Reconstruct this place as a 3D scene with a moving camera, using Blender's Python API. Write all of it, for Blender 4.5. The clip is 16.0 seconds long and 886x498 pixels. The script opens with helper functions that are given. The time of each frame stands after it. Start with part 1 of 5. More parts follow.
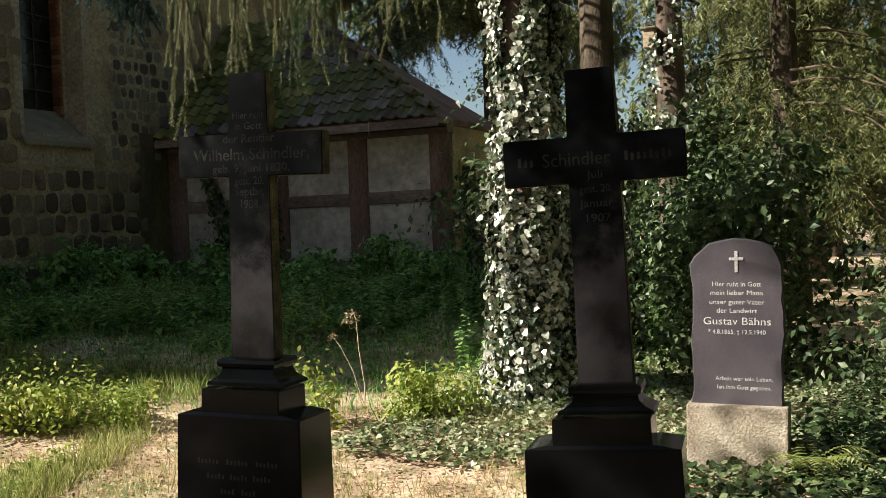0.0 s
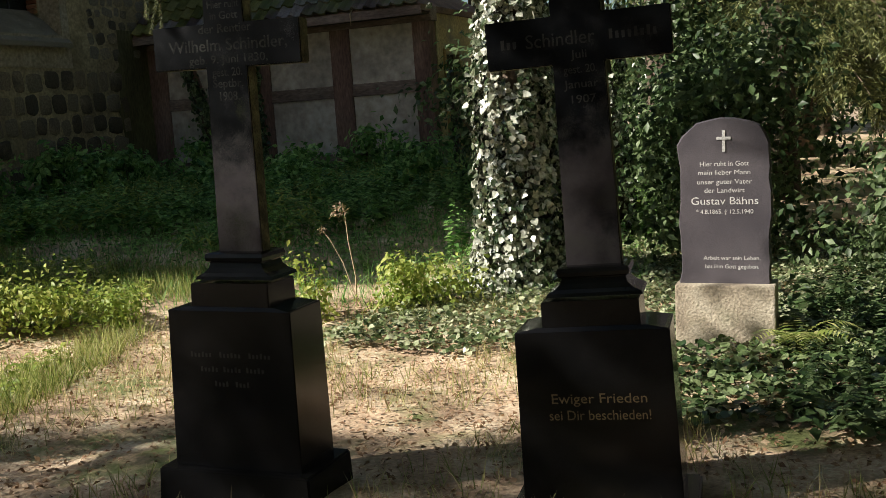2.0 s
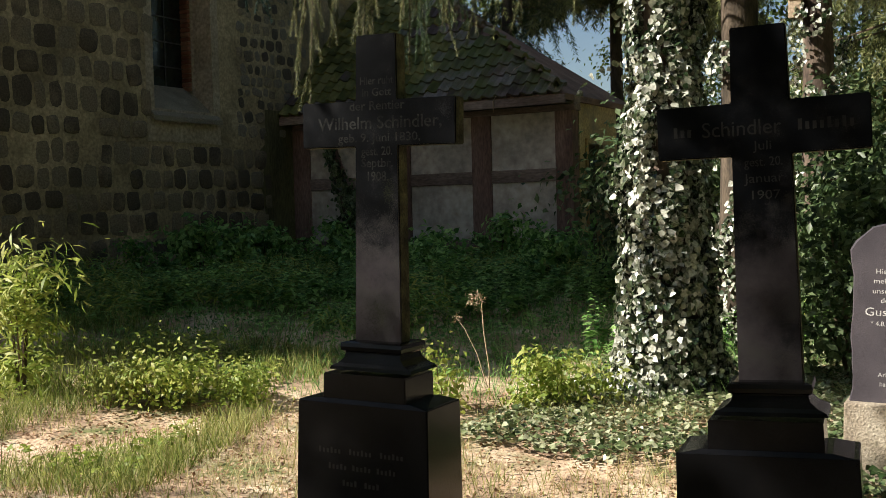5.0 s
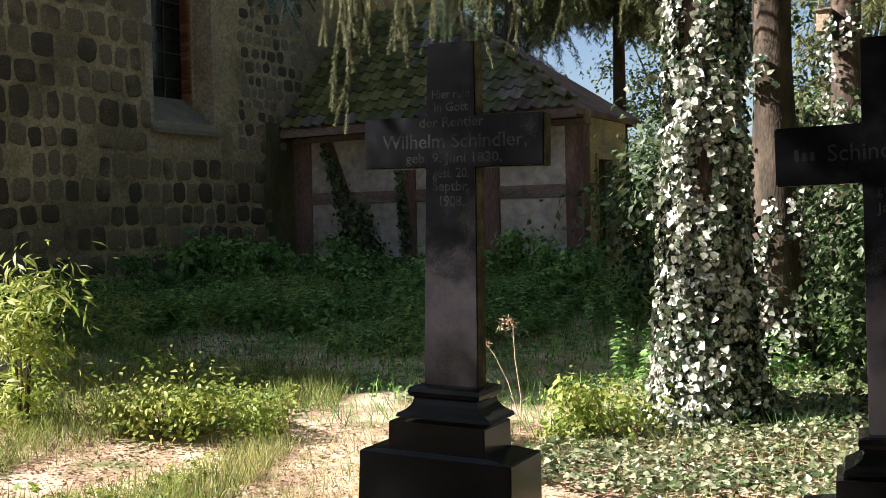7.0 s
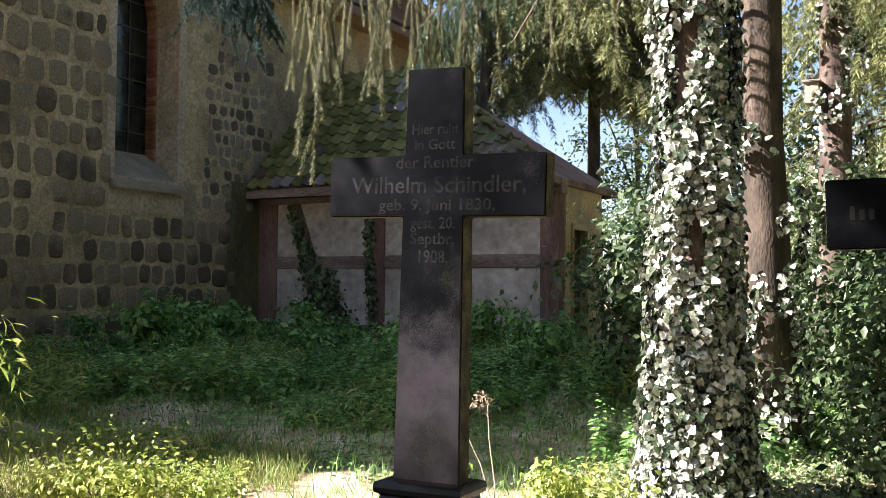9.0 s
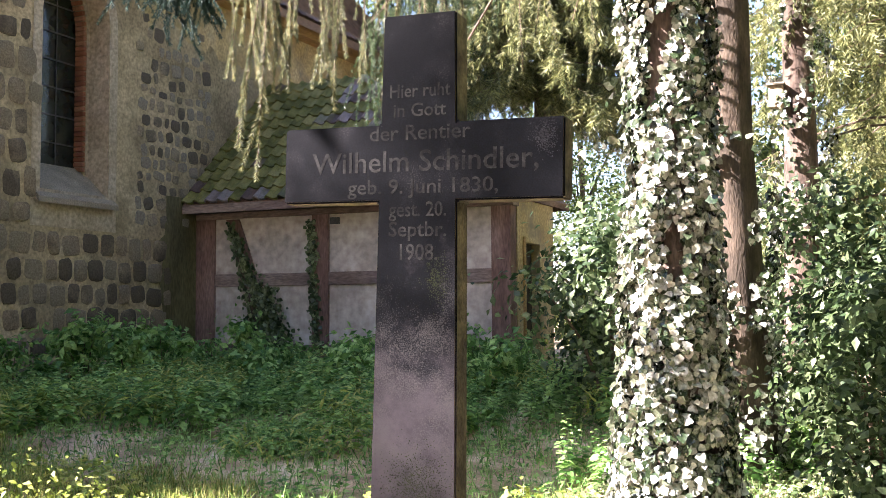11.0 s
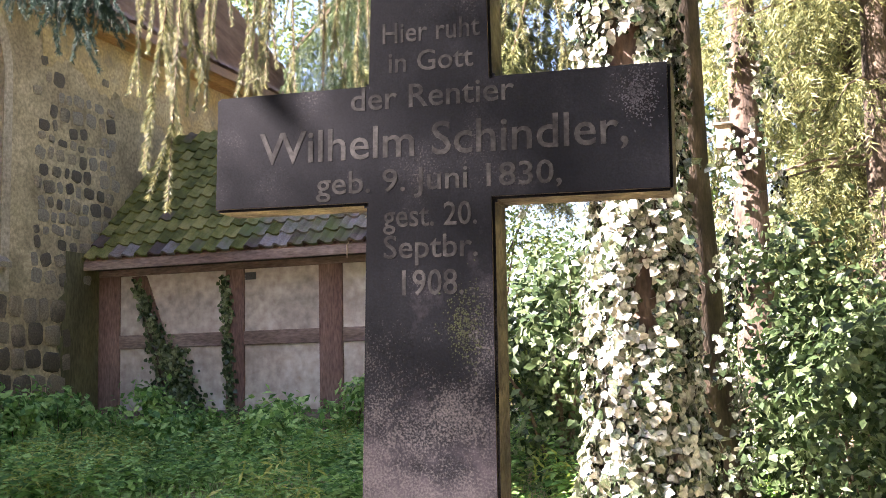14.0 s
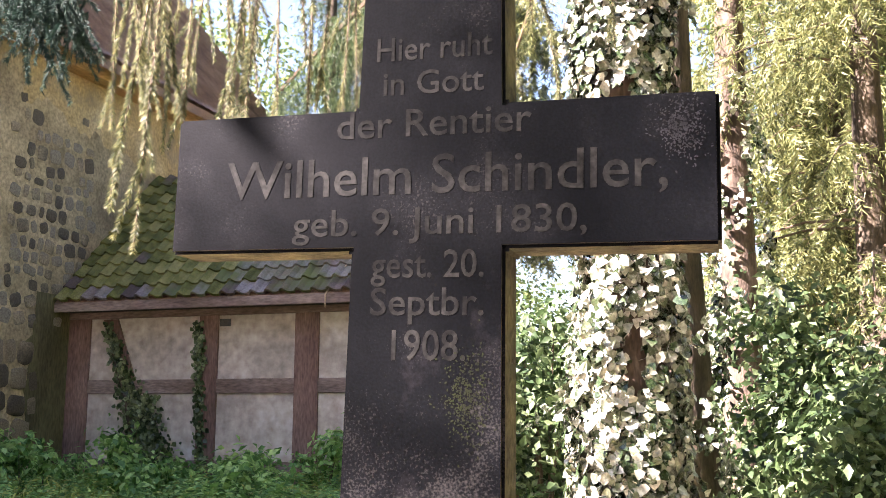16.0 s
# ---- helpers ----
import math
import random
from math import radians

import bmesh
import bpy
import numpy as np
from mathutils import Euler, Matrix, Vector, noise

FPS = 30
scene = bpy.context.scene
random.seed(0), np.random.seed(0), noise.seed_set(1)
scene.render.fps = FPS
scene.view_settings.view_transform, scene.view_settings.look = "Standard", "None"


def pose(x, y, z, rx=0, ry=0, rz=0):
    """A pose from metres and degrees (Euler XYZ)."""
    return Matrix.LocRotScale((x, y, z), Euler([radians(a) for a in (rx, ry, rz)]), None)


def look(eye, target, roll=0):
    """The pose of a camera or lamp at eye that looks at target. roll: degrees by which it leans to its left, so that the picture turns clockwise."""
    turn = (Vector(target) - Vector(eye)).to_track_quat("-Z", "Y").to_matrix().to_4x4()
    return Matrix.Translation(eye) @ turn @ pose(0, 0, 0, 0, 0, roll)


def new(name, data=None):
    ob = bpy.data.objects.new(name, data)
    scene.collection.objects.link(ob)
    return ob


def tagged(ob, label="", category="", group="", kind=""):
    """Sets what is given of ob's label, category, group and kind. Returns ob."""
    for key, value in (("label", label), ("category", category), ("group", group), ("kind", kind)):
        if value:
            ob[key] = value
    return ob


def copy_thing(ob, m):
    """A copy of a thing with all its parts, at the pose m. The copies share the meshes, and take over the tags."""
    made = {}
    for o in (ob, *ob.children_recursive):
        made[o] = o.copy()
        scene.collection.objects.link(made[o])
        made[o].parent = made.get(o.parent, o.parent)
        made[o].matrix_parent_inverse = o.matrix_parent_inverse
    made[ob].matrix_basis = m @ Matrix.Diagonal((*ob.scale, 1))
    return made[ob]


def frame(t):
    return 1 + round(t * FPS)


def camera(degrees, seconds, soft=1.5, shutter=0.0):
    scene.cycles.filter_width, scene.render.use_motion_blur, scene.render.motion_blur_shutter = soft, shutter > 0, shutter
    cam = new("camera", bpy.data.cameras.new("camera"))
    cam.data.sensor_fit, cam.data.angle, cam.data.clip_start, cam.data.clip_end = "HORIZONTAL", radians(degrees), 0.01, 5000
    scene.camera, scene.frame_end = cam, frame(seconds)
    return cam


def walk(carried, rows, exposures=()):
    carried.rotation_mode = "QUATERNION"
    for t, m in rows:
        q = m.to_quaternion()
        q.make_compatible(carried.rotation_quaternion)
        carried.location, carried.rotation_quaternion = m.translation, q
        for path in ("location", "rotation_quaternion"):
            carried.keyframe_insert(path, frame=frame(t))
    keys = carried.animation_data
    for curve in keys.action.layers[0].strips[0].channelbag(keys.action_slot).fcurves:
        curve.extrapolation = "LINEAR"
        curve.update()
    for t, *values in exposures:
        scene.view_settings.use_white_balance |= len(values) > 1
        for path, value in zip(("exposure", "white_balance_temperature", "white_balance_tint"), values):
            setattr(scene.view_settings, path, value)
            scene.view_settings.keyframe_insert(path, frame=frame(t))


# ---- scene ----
cam = camera(46.0, 16.0, soft=0.8)
PATH = [
    (0, (2.516, -3.636, 1.601), (1.705, -1.808, 1.557), -2.2),
    (0.5, (2.51, -3.602, 1.587), (1.713, -1.769, 1.502), -2.7),
    (1, (2.516, -3.607, 1.583), (1.727, -1.775, 1.445), -2.9),
    (1.5, (2.515, -3.606, 1.583), (1.725, -1.78, 1.384), -3.4),
    (2, (2.519, -3.608, 1.579), (1.722, -1.791, 1.328), -4.0),
    (2.5, (2.52, -3.605, 1.565), (1.705, -1.799, 1.294), -3.9),
    (3, (2.508, -3.576, 1.597), (1.704, -1.758, 1.374), -2.8),
    (3.5, (2.473, -3.52, 1.595), (1.661, -1.702, 1.408), -2.8),
    (4, (2.43, -3.442, 1.599), (1.585, -1.634, 1.468), -2.1),
    (4.5, (2.41, -3.421, 1.605), (1.47, -1.658, 1.524), -2.3),
    (5, (2.285, -3.343, 1.585), (1.272, -1.62, 1.511), -1.5),
    (7.5, (1.688, -3.034, 1.659), (0.711, -1.289, 1.625), -0.8),
    (8, (1.615, -2.896, 1.653), (0.65, -1.145, 1.665), -0.0),
    (10.5, (1.133, -2.206, 1.588), (0.277, -0.402, 1.706), -0.3),
    (11, (1.038, -2.082, 1.59), (0.209, -0.266, 1.709), -0.3),
    (11.5, (0.953, -1.943, 1.581), (0.131, -0.127, 1.735), -0.2),
    (12, (0.865, -1.788, 1.592), (0.047, 0.024, 1.814), 0.5),
    (12.5, (0.767, -1.659, 1.596), (-0.043, 0.156, 1.822), 0.5),
    (13, (0.656, -1.545, 1.585), (-0.125, 0.281, 1.825), 0.2),
    (13.5, (0.563, -1.44, 1.595), (-0.14, 0.418, 1.833), -0.8),
    (14, (0.518, -1.345, 1.602), (-0.151, 0.526, 1.829), -1.4),
    (14.5, (0.49, -1.245, 1.6), (-0.173, 0.625, 1.854), 0.2),
    (15, (0.466, -1.19, 1.607), (-0.205, 0.675, 1.881), 1.3),
    (15.5, (0.434, -1.147, 1.621), (-0.218, 0.721, 1.914), 0.5),
    (16, (0.413, -1.124, 1.636), (-0.213, 0.748, 1.961), 0.2),
]

EXPOSURE = [(0, 1.08, 6550, 8), (1.6, 0.92, 6450, 6), (4.0, 0.92, 6450, 6), (5.2, 1.05, 6500, 9), (7.3, 1.6, 6100, 16), (8.2, 1.9, 6000, 18), (10.3, 2.92, 6150, 26), (12.0, 3.42, 6250, 29), (13.0, 3.55, 6350, 30), (16, 3.58, 6450, 30)]
walk(cam, [(t, look(eye, target, roll)) for t, eye, target, roll in PATH], EXPOSURE)

# ---- world and sun ----
SUN_EL = radians(37)
SUN_XY = Vector((-0.819, -0.574))
world = bpy.data.worlds.new("sky")
scene.world = world
world.use_nodes = True
wn = world.node_tree.nodes
sky = wn.new("ShaderNodeTexSky")
sky.sky_type = "NISHITA"
sky.sun_disc = False
sky.sun_elevation = SUN_EL
sky.sun_rotation = math.atan2(SUN_XY.x, SUN_XY.y)
wn["Background"].inputs["Strength"].default_value = 0.05
world.node_tree.links.new(sky.outputs["Color"], wn["Background"].inputs["Color"])
sun = new("sun", bpy.data.lights.new("sun", "SUN"))
sun.data.energy, sun.data.angle, sun.data.color = 5.0, radians(0.6), (1.0, 0.93, 0.82)
sun_to = Vector((SUN_XY.x * math.cos(SUN_EL), SUN_XY.y * math.cos(SUN_EL), math.sin(SUN_EL)))
sun.matrix_world = look(sun_to * 50, (0, 0, 0))

# ---- materials ----


def surface(name, colors, scale=4.0, rough=0.85, bump=0.3, fine=60.0, metal=0.0, spec=0.4, object_random=0.0, island=0.0, translucent=0.0, streak=None, patches=None, coat=0.0, worn_sunlit_below=None):
    """A noise-mixed material: colours along a ramp by large noise, darkened and lightened by fine noise, with bump."""
    m = bpy.data.materials.new(name)
    m.use_nodes = True
    nt = m.node_tree
    n, ln = nt.nodes, nt.links.new
    bsdf = n["Principled BSDF"]
    tc = n.new("ShaderNodeNewGeometry")
    src = tc.outputs["Position"]
    if streak:
        mp = n.new("ShaderNodeMapping")
        mp.inputs["Scale"].default_value = streak
        ln(src, mp.inputs["Vector"])
        src = mp.outputs["Vector"]
    big = n.new("ShaderNodeTexNoise")
    big.inputs["Scale"].default_value, big.inputs["Detail"].default_value = scale, 6
    ln(src, big.inputs["Vector"])
    ramp = n.new("ShaderNodeValToRGB")
    el = ramp.color_ramp.elements
    while len(el) < len(colors):
        el.new(0.5)
    for k, c in enumerate(colors):
        el[k].position = 0.3 + 0.4 * k / max(1, len(colors) - 1)
        el[k].color = (*c, 1)
    fac = big.outputs["Fac"]
    if object_random or island:
        info = n.new("ShaderNodeObjectInfo") if object_random else n.new("ShaderNodeNewGeometry")
        out = info.outputs["Random"] if object_random else info.outputs["Random Per Island"]
        ma = n.new("ShaderNodeMath")
        ma.operation = "MULTIPLY_ADD"
        ln(out, ma.inputs[0])
        ma.inputs[1].default_value = object_random or island
        mb = n.new("ShaderNodeMath")
        mb.operation = "SUBTRACT"
        ln(fac, mb.inputs[0])
        mb.inputs[1].default_value = (object_random or island) / 2
        ln(mb.outputs[0], ma.inputs[2])
        fac = ma.outputs[0]
    ln(fac, ramp.inputs["Fac"])
    sm = n.new("ShaderNodeTexNoise")
    sm.inputs["Scale"].default_value, sm.inputs["Detail"].default_value = fine, 4
    ln(src, sm.inputs["Vector"])
    mix = n.new("ShaderNodeMix")
    mix.data_type, mix.blend_type = "RGBA", "OVERLAY"
    mix.inputs["Factor"].default_value = 0.42
    ln(ramp.outputs["Color"], mix.inputs["A"])
    bw = n.new("ShaderNodeValToRGB")
    bw.color_ramp.elements[0].position, bw.color_ramp.elements[1].position = 0.25, 0.75
    ln(sm.outputs["Fac"], bw.inputs["Fac"])
    ln(bw.outputs["Color"], mix.inputs["B"])
    color = mix.outputs["Result"]
    if patches:
        pc, pscale, lo, hi = patches
        pn = n.new("ShaderNodeTexNoise")
        pn.inputs["Scale"].default_value, pn.inputs["Detail"].default_value, pn.inputs["Roughness"].default_value = pscale, 8, 0.65
        ln(tc.outputs["Position"], pn.inputs["Vector"])
        mr = n.new("ShaderNodeMapRange")
        mr.inputs["From Min"].default_value, mr.inputs["From Max"].default_value = lo, hi
        level = pn.outputs["Fac"]
        # patches thicken downwards: wear plus dappled sun put into the colour
        if worn_sunlit_below:
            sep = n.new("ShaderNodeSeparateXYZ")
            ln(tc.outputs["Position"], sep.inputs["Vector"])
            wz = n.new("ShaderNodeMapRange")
            wz.inputs["From Min"].default_value, wz.inputs["From Max"].default_value = worn_sunlit_below
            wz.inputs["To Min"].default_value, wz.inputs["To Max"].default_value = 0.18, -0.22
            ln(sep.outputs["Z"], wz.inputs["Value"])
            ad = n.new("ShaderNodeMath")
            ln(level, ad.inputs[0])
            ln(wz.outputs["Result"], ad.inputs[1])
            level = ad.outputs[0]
        ln(level, mr.inputs["Value"])
        pm = n.new("ShaderNodeMix")
        pm.data_type = "RGBA"
        ln(mr.outputs["Result"], pm.inputs["Factor"])
        ln(color, pm.inputs["A"])
        pm.inputs["B"].default_value = (*pc, 1)
        color = pm.outputs["Result"]
    ln(color, bsdf.inputs["Base Color"])
    rr = n.new("ShaderNodeMapRange")
    rr.inputs["To Min"].default_value, rr.inputs["To Max"].default_value = max(0.03, rough - 0.12), min(1, rough + 0.1)
    ln(sm.outputs["Fac"], rr.inputs["Value"])
    ln(rr.outputs["Result"], bsdf.inputs["Roughness"])
    bsdf.inputs["Metallic"].default_value = metal
    bsdf.inputs["Specular IOR Level"].default_value = spec
    bsdf.inputs["Coat Weight"].default_value = coat
    if bump:
        bp = n.new("ShaderNodeBump")
        bp.inputs["Strength"].default_value, bp.inputs["Distance"].default_value = bump, 0.01
        ln(sm.outputs["Fac"], bp.inputs["Height"])
        ln(bp.outputs["Normal"], bsdf.inputs["Normal"])
    if translucent:
        tr = n.new("ShaderNodeBsdfTranslucent")
        ln(color, tr.inputs["Color"])
        ms = n.new("ShaderNodeMixShader")
        ms.inputs["Fac"].default_value = translucent
        ln(bsdf.outputs["BSDF"], ms.inputs[1])
        ln(tr.outputs["BSDF"], ms.inputs[2])
        ln(ms.outputs["Shader"], n["Material Output"].inputs["Surface"])
    return m


M_GROUND = surface("forest_soil", [(0.24, 0.15, 0.10), (0.54, 0.39, 0.27), (0.74, 0.60, 0.45)], 2.6, 0.95, 1.0, 45, patches=((0.15, 0.17, 0.06), 1.1, 0.50, 0.62))
M_DRYGRASS = surface("dry_grass", [(0.24, 0.28, 0.08), (0.46, 0.42, 0.18), (0.62, 0.52, 0.30)], 1.2, 0.7, 0, 30, island=0.7, translucent=0.35)
M_GRASS = surface("grass", [(0.14, 0.19, 0.04), (0.28, 0.32, 0.08), (0.46, 0.45, 0.18)], 1.5, 0.6, 0, 30, island=0.7, translucent=0.4)
M_WEED = surface("weed_leaf", [(0.09, 0.21, 0.05), (0.19, 0.36, 0.09), (0.34, 0.52, 0.17)], 1.2, 0.55, 0, 30, island=0.8, translucent=0.4)
# ramp ends near white: sun glints on the leaves are put into the colour
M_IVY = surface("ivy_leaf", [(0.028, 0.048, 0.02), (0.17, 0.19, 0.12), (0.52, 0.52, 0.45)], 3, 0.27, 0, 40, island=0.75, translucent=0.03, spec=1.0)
# one leaf in two tints: shade put in this colour, sun in the next
M_SHADEIVY = surface("shade_tinted_ivy_leaf", [(0.025, 0.05, 0.015), (0.075, 0.12, 0.04), (0.20, 0.25, 0.12)], 3, 0.32, 0, 40, island=0.7, translucent=0.15, spec=0.6)
M_SUNIVY = surface("sun_tinted_ivy_leaf", [(0.06, 0.09, 0.03), (0.20, 0.24, 0.11), (0.42, 0.43, 0.28)], 3, 0.3, 0, 40, island=0.6, translucent=0.15, spec=0.7)
M_LIME = surface("young_leaf", [(0.20, 0.28, 0.05), (0.35, 0.42, 0.085), (0.48, 0.50, 0.15)], 2, 0.5, 0, 40, island=0.6, translucent=0.45)
M_BUSH = surface("bush_leaf", [(0.035, 0.065, 0.025), (0.085, 0.135, 0.05), (0.19, 0.25, 0.12)], 1.0, 0.45, 0, 40, island=0.6, translucent=0.4)
M_FAR = surface("woodland_leaf", [(0.05, 0.09, 0.02), (0.10, 0.16, 0.04), (0.20, 0.25, 0.08)], 0.5, 0.6, 0, 20, island=0.6, translucent=0.4)
M_NEEDLE = surface("spruce_needle", [(0.02, 0.045, 0.018), (0.045, 0.08, 0.03), (0.09, 0.13, 0.05)], 1.5, 0.5, 0, 40, island=0.6, translucent=0.25)
M_TIPS = surface("spruce_tip", [(0.08, 0.10, 0.035), (0.17, 0.185, 0.07), (0.31, 0.325, 0.13)], 2.5, 0.5, 0, 40, island=0.6, translucent=0.25)
M_SHOOT = surface("drooping_spruce_shoot", [(0.045, 0.06, 0.028), (0.115, 0.125, 0.06), (0.30, 0.30, 0.135)], 3.5, 0.5, 0, 40, island=0.7, translucent=0.25)
M_BLUE = surface("blue_spruce_needle", [(0.008, 0.026, 0.019), (0.019, 0.046, 0.035), (0.042, 0.075, 0.062)], 2.5, 0.6, 0, 40, island=0.5, translucent=0.1, spec=0.2)
M_BARK = surface("spruce_bark", [(0.035, 0.027, 0.018), (0.08, 0.06, 0.042), (0.14, 0.105, 0.075)], 7, 0.9, 1.0, 50, streak=(1, 1, 0.35))
M_REDBARK = surface("pine_bark", [(0.045, 0.032, 0.024), (0.10, 0.07, 0.052), (0.18, 0.135, 0.105)], 8, 0.9, 1.0, 45, streak=(1, 1, 0.4))
M_TWIG = surface("twig", [(0.10, 0.07, 0.05), (0.18, 0.13, 0.09)], 12, 0.85, 0.3, 60)
M_STRAW = surface("dry_stem", [(0.42, 0.30, 0.20), (0.58, 0.44, 0.32)], 12, 0.8, 0.2, 80)
# paler lower shaft: worn stone, with its sun dapples painted in as colour
M_GRANITE = surface("black_granite", [(0.003, 0.0036, 0.005), (0.0055, 0.0062, 0.008), (0.013, 0.0135, 0.016)], 9, 0.55, 0.05, 320, spec=0.06, patches=((0.076, 0.066, 0.074), 5.0, 0.42, 0.82), worn_sunlit_below=(1.30, 1.68))


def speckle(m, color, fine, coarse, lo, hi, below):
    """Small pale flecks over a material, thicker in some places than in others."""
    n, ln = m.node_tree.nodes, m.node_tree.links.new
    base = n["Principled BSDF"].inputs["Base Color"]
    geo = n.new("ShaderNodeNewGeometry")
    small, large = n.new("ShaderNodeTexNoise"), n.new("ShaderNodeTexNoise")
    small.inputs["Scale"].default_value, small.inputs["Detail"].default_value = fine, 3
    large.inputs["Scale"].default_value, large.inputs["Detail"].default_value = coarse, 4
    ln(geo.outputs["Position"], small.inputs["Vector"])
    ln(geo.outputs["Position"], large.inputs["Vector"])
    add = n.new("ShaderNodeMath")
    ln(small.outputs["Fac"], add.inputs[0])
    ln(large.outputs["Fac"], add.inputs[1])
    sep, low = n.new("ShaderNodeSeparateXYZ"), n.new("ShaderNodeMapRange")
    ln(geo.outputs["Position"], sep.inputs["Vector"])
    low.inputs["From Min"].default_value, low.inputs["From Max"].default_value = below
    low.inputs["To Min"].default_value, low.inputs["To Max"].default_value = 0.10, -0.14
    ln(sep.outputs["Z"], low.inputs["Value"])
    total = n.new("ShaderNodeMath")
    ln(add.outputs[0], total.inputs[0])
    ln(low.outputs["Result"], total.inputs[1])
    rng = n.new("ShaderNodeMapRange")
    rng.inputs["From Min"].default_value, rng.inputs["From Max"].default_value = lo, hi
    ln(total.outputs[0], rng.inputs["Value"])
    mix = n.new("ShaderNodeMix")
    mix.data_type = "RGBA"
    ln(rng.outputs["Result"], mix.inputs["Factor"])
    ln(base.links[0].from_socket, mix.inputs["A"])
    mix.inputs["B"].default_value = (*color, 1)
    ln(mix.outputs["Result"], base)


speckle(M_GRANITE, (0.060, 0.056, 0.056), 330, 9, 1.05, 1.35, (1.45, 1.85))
M_FLANK = surface("hewn_granite_flank", [(0.05, 0.046, 0.032), (0.12, 0.108, 0.062), (0.22, 0.20, 0.11)], 14, 0.95, 0.8, 90)
M_POLISH = surface("polished_granite", [(0.005, 0.005, 0.006), (0.008, 0.0078, 0.0085), (0.015, 0.014, 0.015)], 3, 0.17, 0.02, 260, spec=0.2)
M_GREY_STONE = surface("grey_slab_stone", [(0.05, 0.044, 0.054), (0.07, 0.061, 0.072), (0.095, 0.083, 0.095)], 3, 0.6, 0.1, 200, spec=0.3)
M_SANDBASE = surface("cast_stone", [(0.26, 0.21, 0.16), (0.38, 0.32, 0.25), (0.48, 0.42, 0.34)], 6, 0.95, 0.8, 70, patches=((0.16, 0.16, 0.09), 2.5, 0.55, 0.75))
M_DIM = surface("dark_inlay", [(0.011, 0.0105, 0.010), (0.019, 0.018, 0.017)], 20, 0.5, 0, 90)
M_LETTER = surface("worn_inlay", [(0.008, 0.008, 0.008), (0.021, 0.021, 0.0205), (0.040, 0.0395, 0.038)], 30, 0.7, 0, 120, spec=0.1)
M_WHITE = surface("white_inlay", [(0.44, 0.43, 0.43), (0.62, 0.60, 0.60)], 25, 0.6, 0, 90)
M_GOLD = surface("faded_gilding", [(0.14, 0.095, 0.05), (0.26, 0.19, 0.11)], 14, 0.5, 0.1, 90)
M_MORTAR = surface("lime_mortar", [(0.26, 0.205, 0.13), (0.41, 0.33, 0.21), (0.54, 0.44, 0.29)], 0.9, 0.95, 0.5, 22, patches=((0.15, 0.13, 0.08), 1.3, 0.50, 0.74))
M_OCHRE = surface("ochre_plaster", [(0.38, 0.28, 0.14), (0.48, 0.37, 0.20), (0.55, 0.45, 0.28)], 1.6, 0.95, 0.35, 22, patches=((0.26, 0.22, 0.17), 1.7, 0.50, 0.70))
M_FRAMEPLASTER = surface("grey_plaster", [(0.34, 0.28, 0.20), (0.42, 0.35, 0.26), (0.50, 0.43, 0.33)], 1.9, 0.95, 0.3, 18)
M_FIELD = surface("fieldstone", [(0.10, 0.082, 0.06), (0.165, 0.132, 0.095), (0.25, 0.20, 0.14), (0.22, 0.185, 0.135)], 2.5, 0.85, 0.8, 40, object_random=0.65)

M_BRICK = surface("red_brick", [(0.24, 0.09, 0.05), (0.36, 0.14, 0.08), (0.42, 0.20, 0.12)], 5, 0.9, 0.6, 60, object_random=0.5)
M_PANEL = surface("limewashed_panel", [(0.42, 0.365, 0.32), (0.57, 0.50, 0.445), (0.66, 0.59, 0.53)], 1.3, 0.95, 0.12, 7, patches=((0.34, 0.285, 0.25), 1.2, 0.52, 0.72))
M_TIMBER = surface("red_brown_timber", [(0.10, 0.06, 0.05), (0.20, 0.12, 0.10), (0.29, 0.19, 0.16)], 3, 0.9, 0.8, 40, streak=(1, 1, 0.25))
M_RAIL = surface("weathered_rail_timber", [(0.12, 0.085, 0.07), (0.22, 0.16, 0.14), (0.32, 0.25, 0.22)], 3, 0.9, 0.8, 40, streak=(0.25, 1, 1))
M_TILE = surface("roof_tile", [(0.08, 0.055, 0.045), (0.15, 0.11, 0.09), (0.22, 0.19, 0.18)], 3, 0.75, 0.7, 40, object_random=0.7, patches=((0.10, 0.12, 0.03), 0.55, 0.46, 0.60))
M_TILEJOIN = surface("church_roof_tile", [(0.10, 0.06, 0.045), (0.20, 0.12, 0.09), (0.26, 0.17, 0.13)], 2, 0.8, 0.7, 40, island=0.6)
M_DARKWOOD = surface("dark_board", [(0.03, 0.022, 0.016), (0.06, 0.045, 0.035)], 3, 0.9, 0.5, 40, streak=(1, 1, 0.2))
M_CORNICE = surface("ochre_board", [(0.30, 0.18, 0.07), (0.42, 0.27, 0.12)], 2, 0.8, 0.4, 40, streak=(1, 0.2, 1))
M_LEAD = surface("lead_came", [(0.05, 0.05, 0.055), (0.09, 0.09, 0.095)], 10, 0.5, 0.1, 60)
M_SLATE = surface("sill_stone", [(0.22, 0.19, 0.145), (0.34, 0.295, 0.23)], 4, 0.85, 0.3, 50)
M_BOX = surface("nest_box_wood", [(0.34, 0.25, 0.17), (0.46, 0.36, 0.26)], 6, 0.85, 0.3, 50)
M_GLASS = surface("old_window_glass", [(0.012, 0.016, 0.014), (0.03, 0.035, 0.03)], 1.5, 0.14, 0.15, 6, spec=0.6)

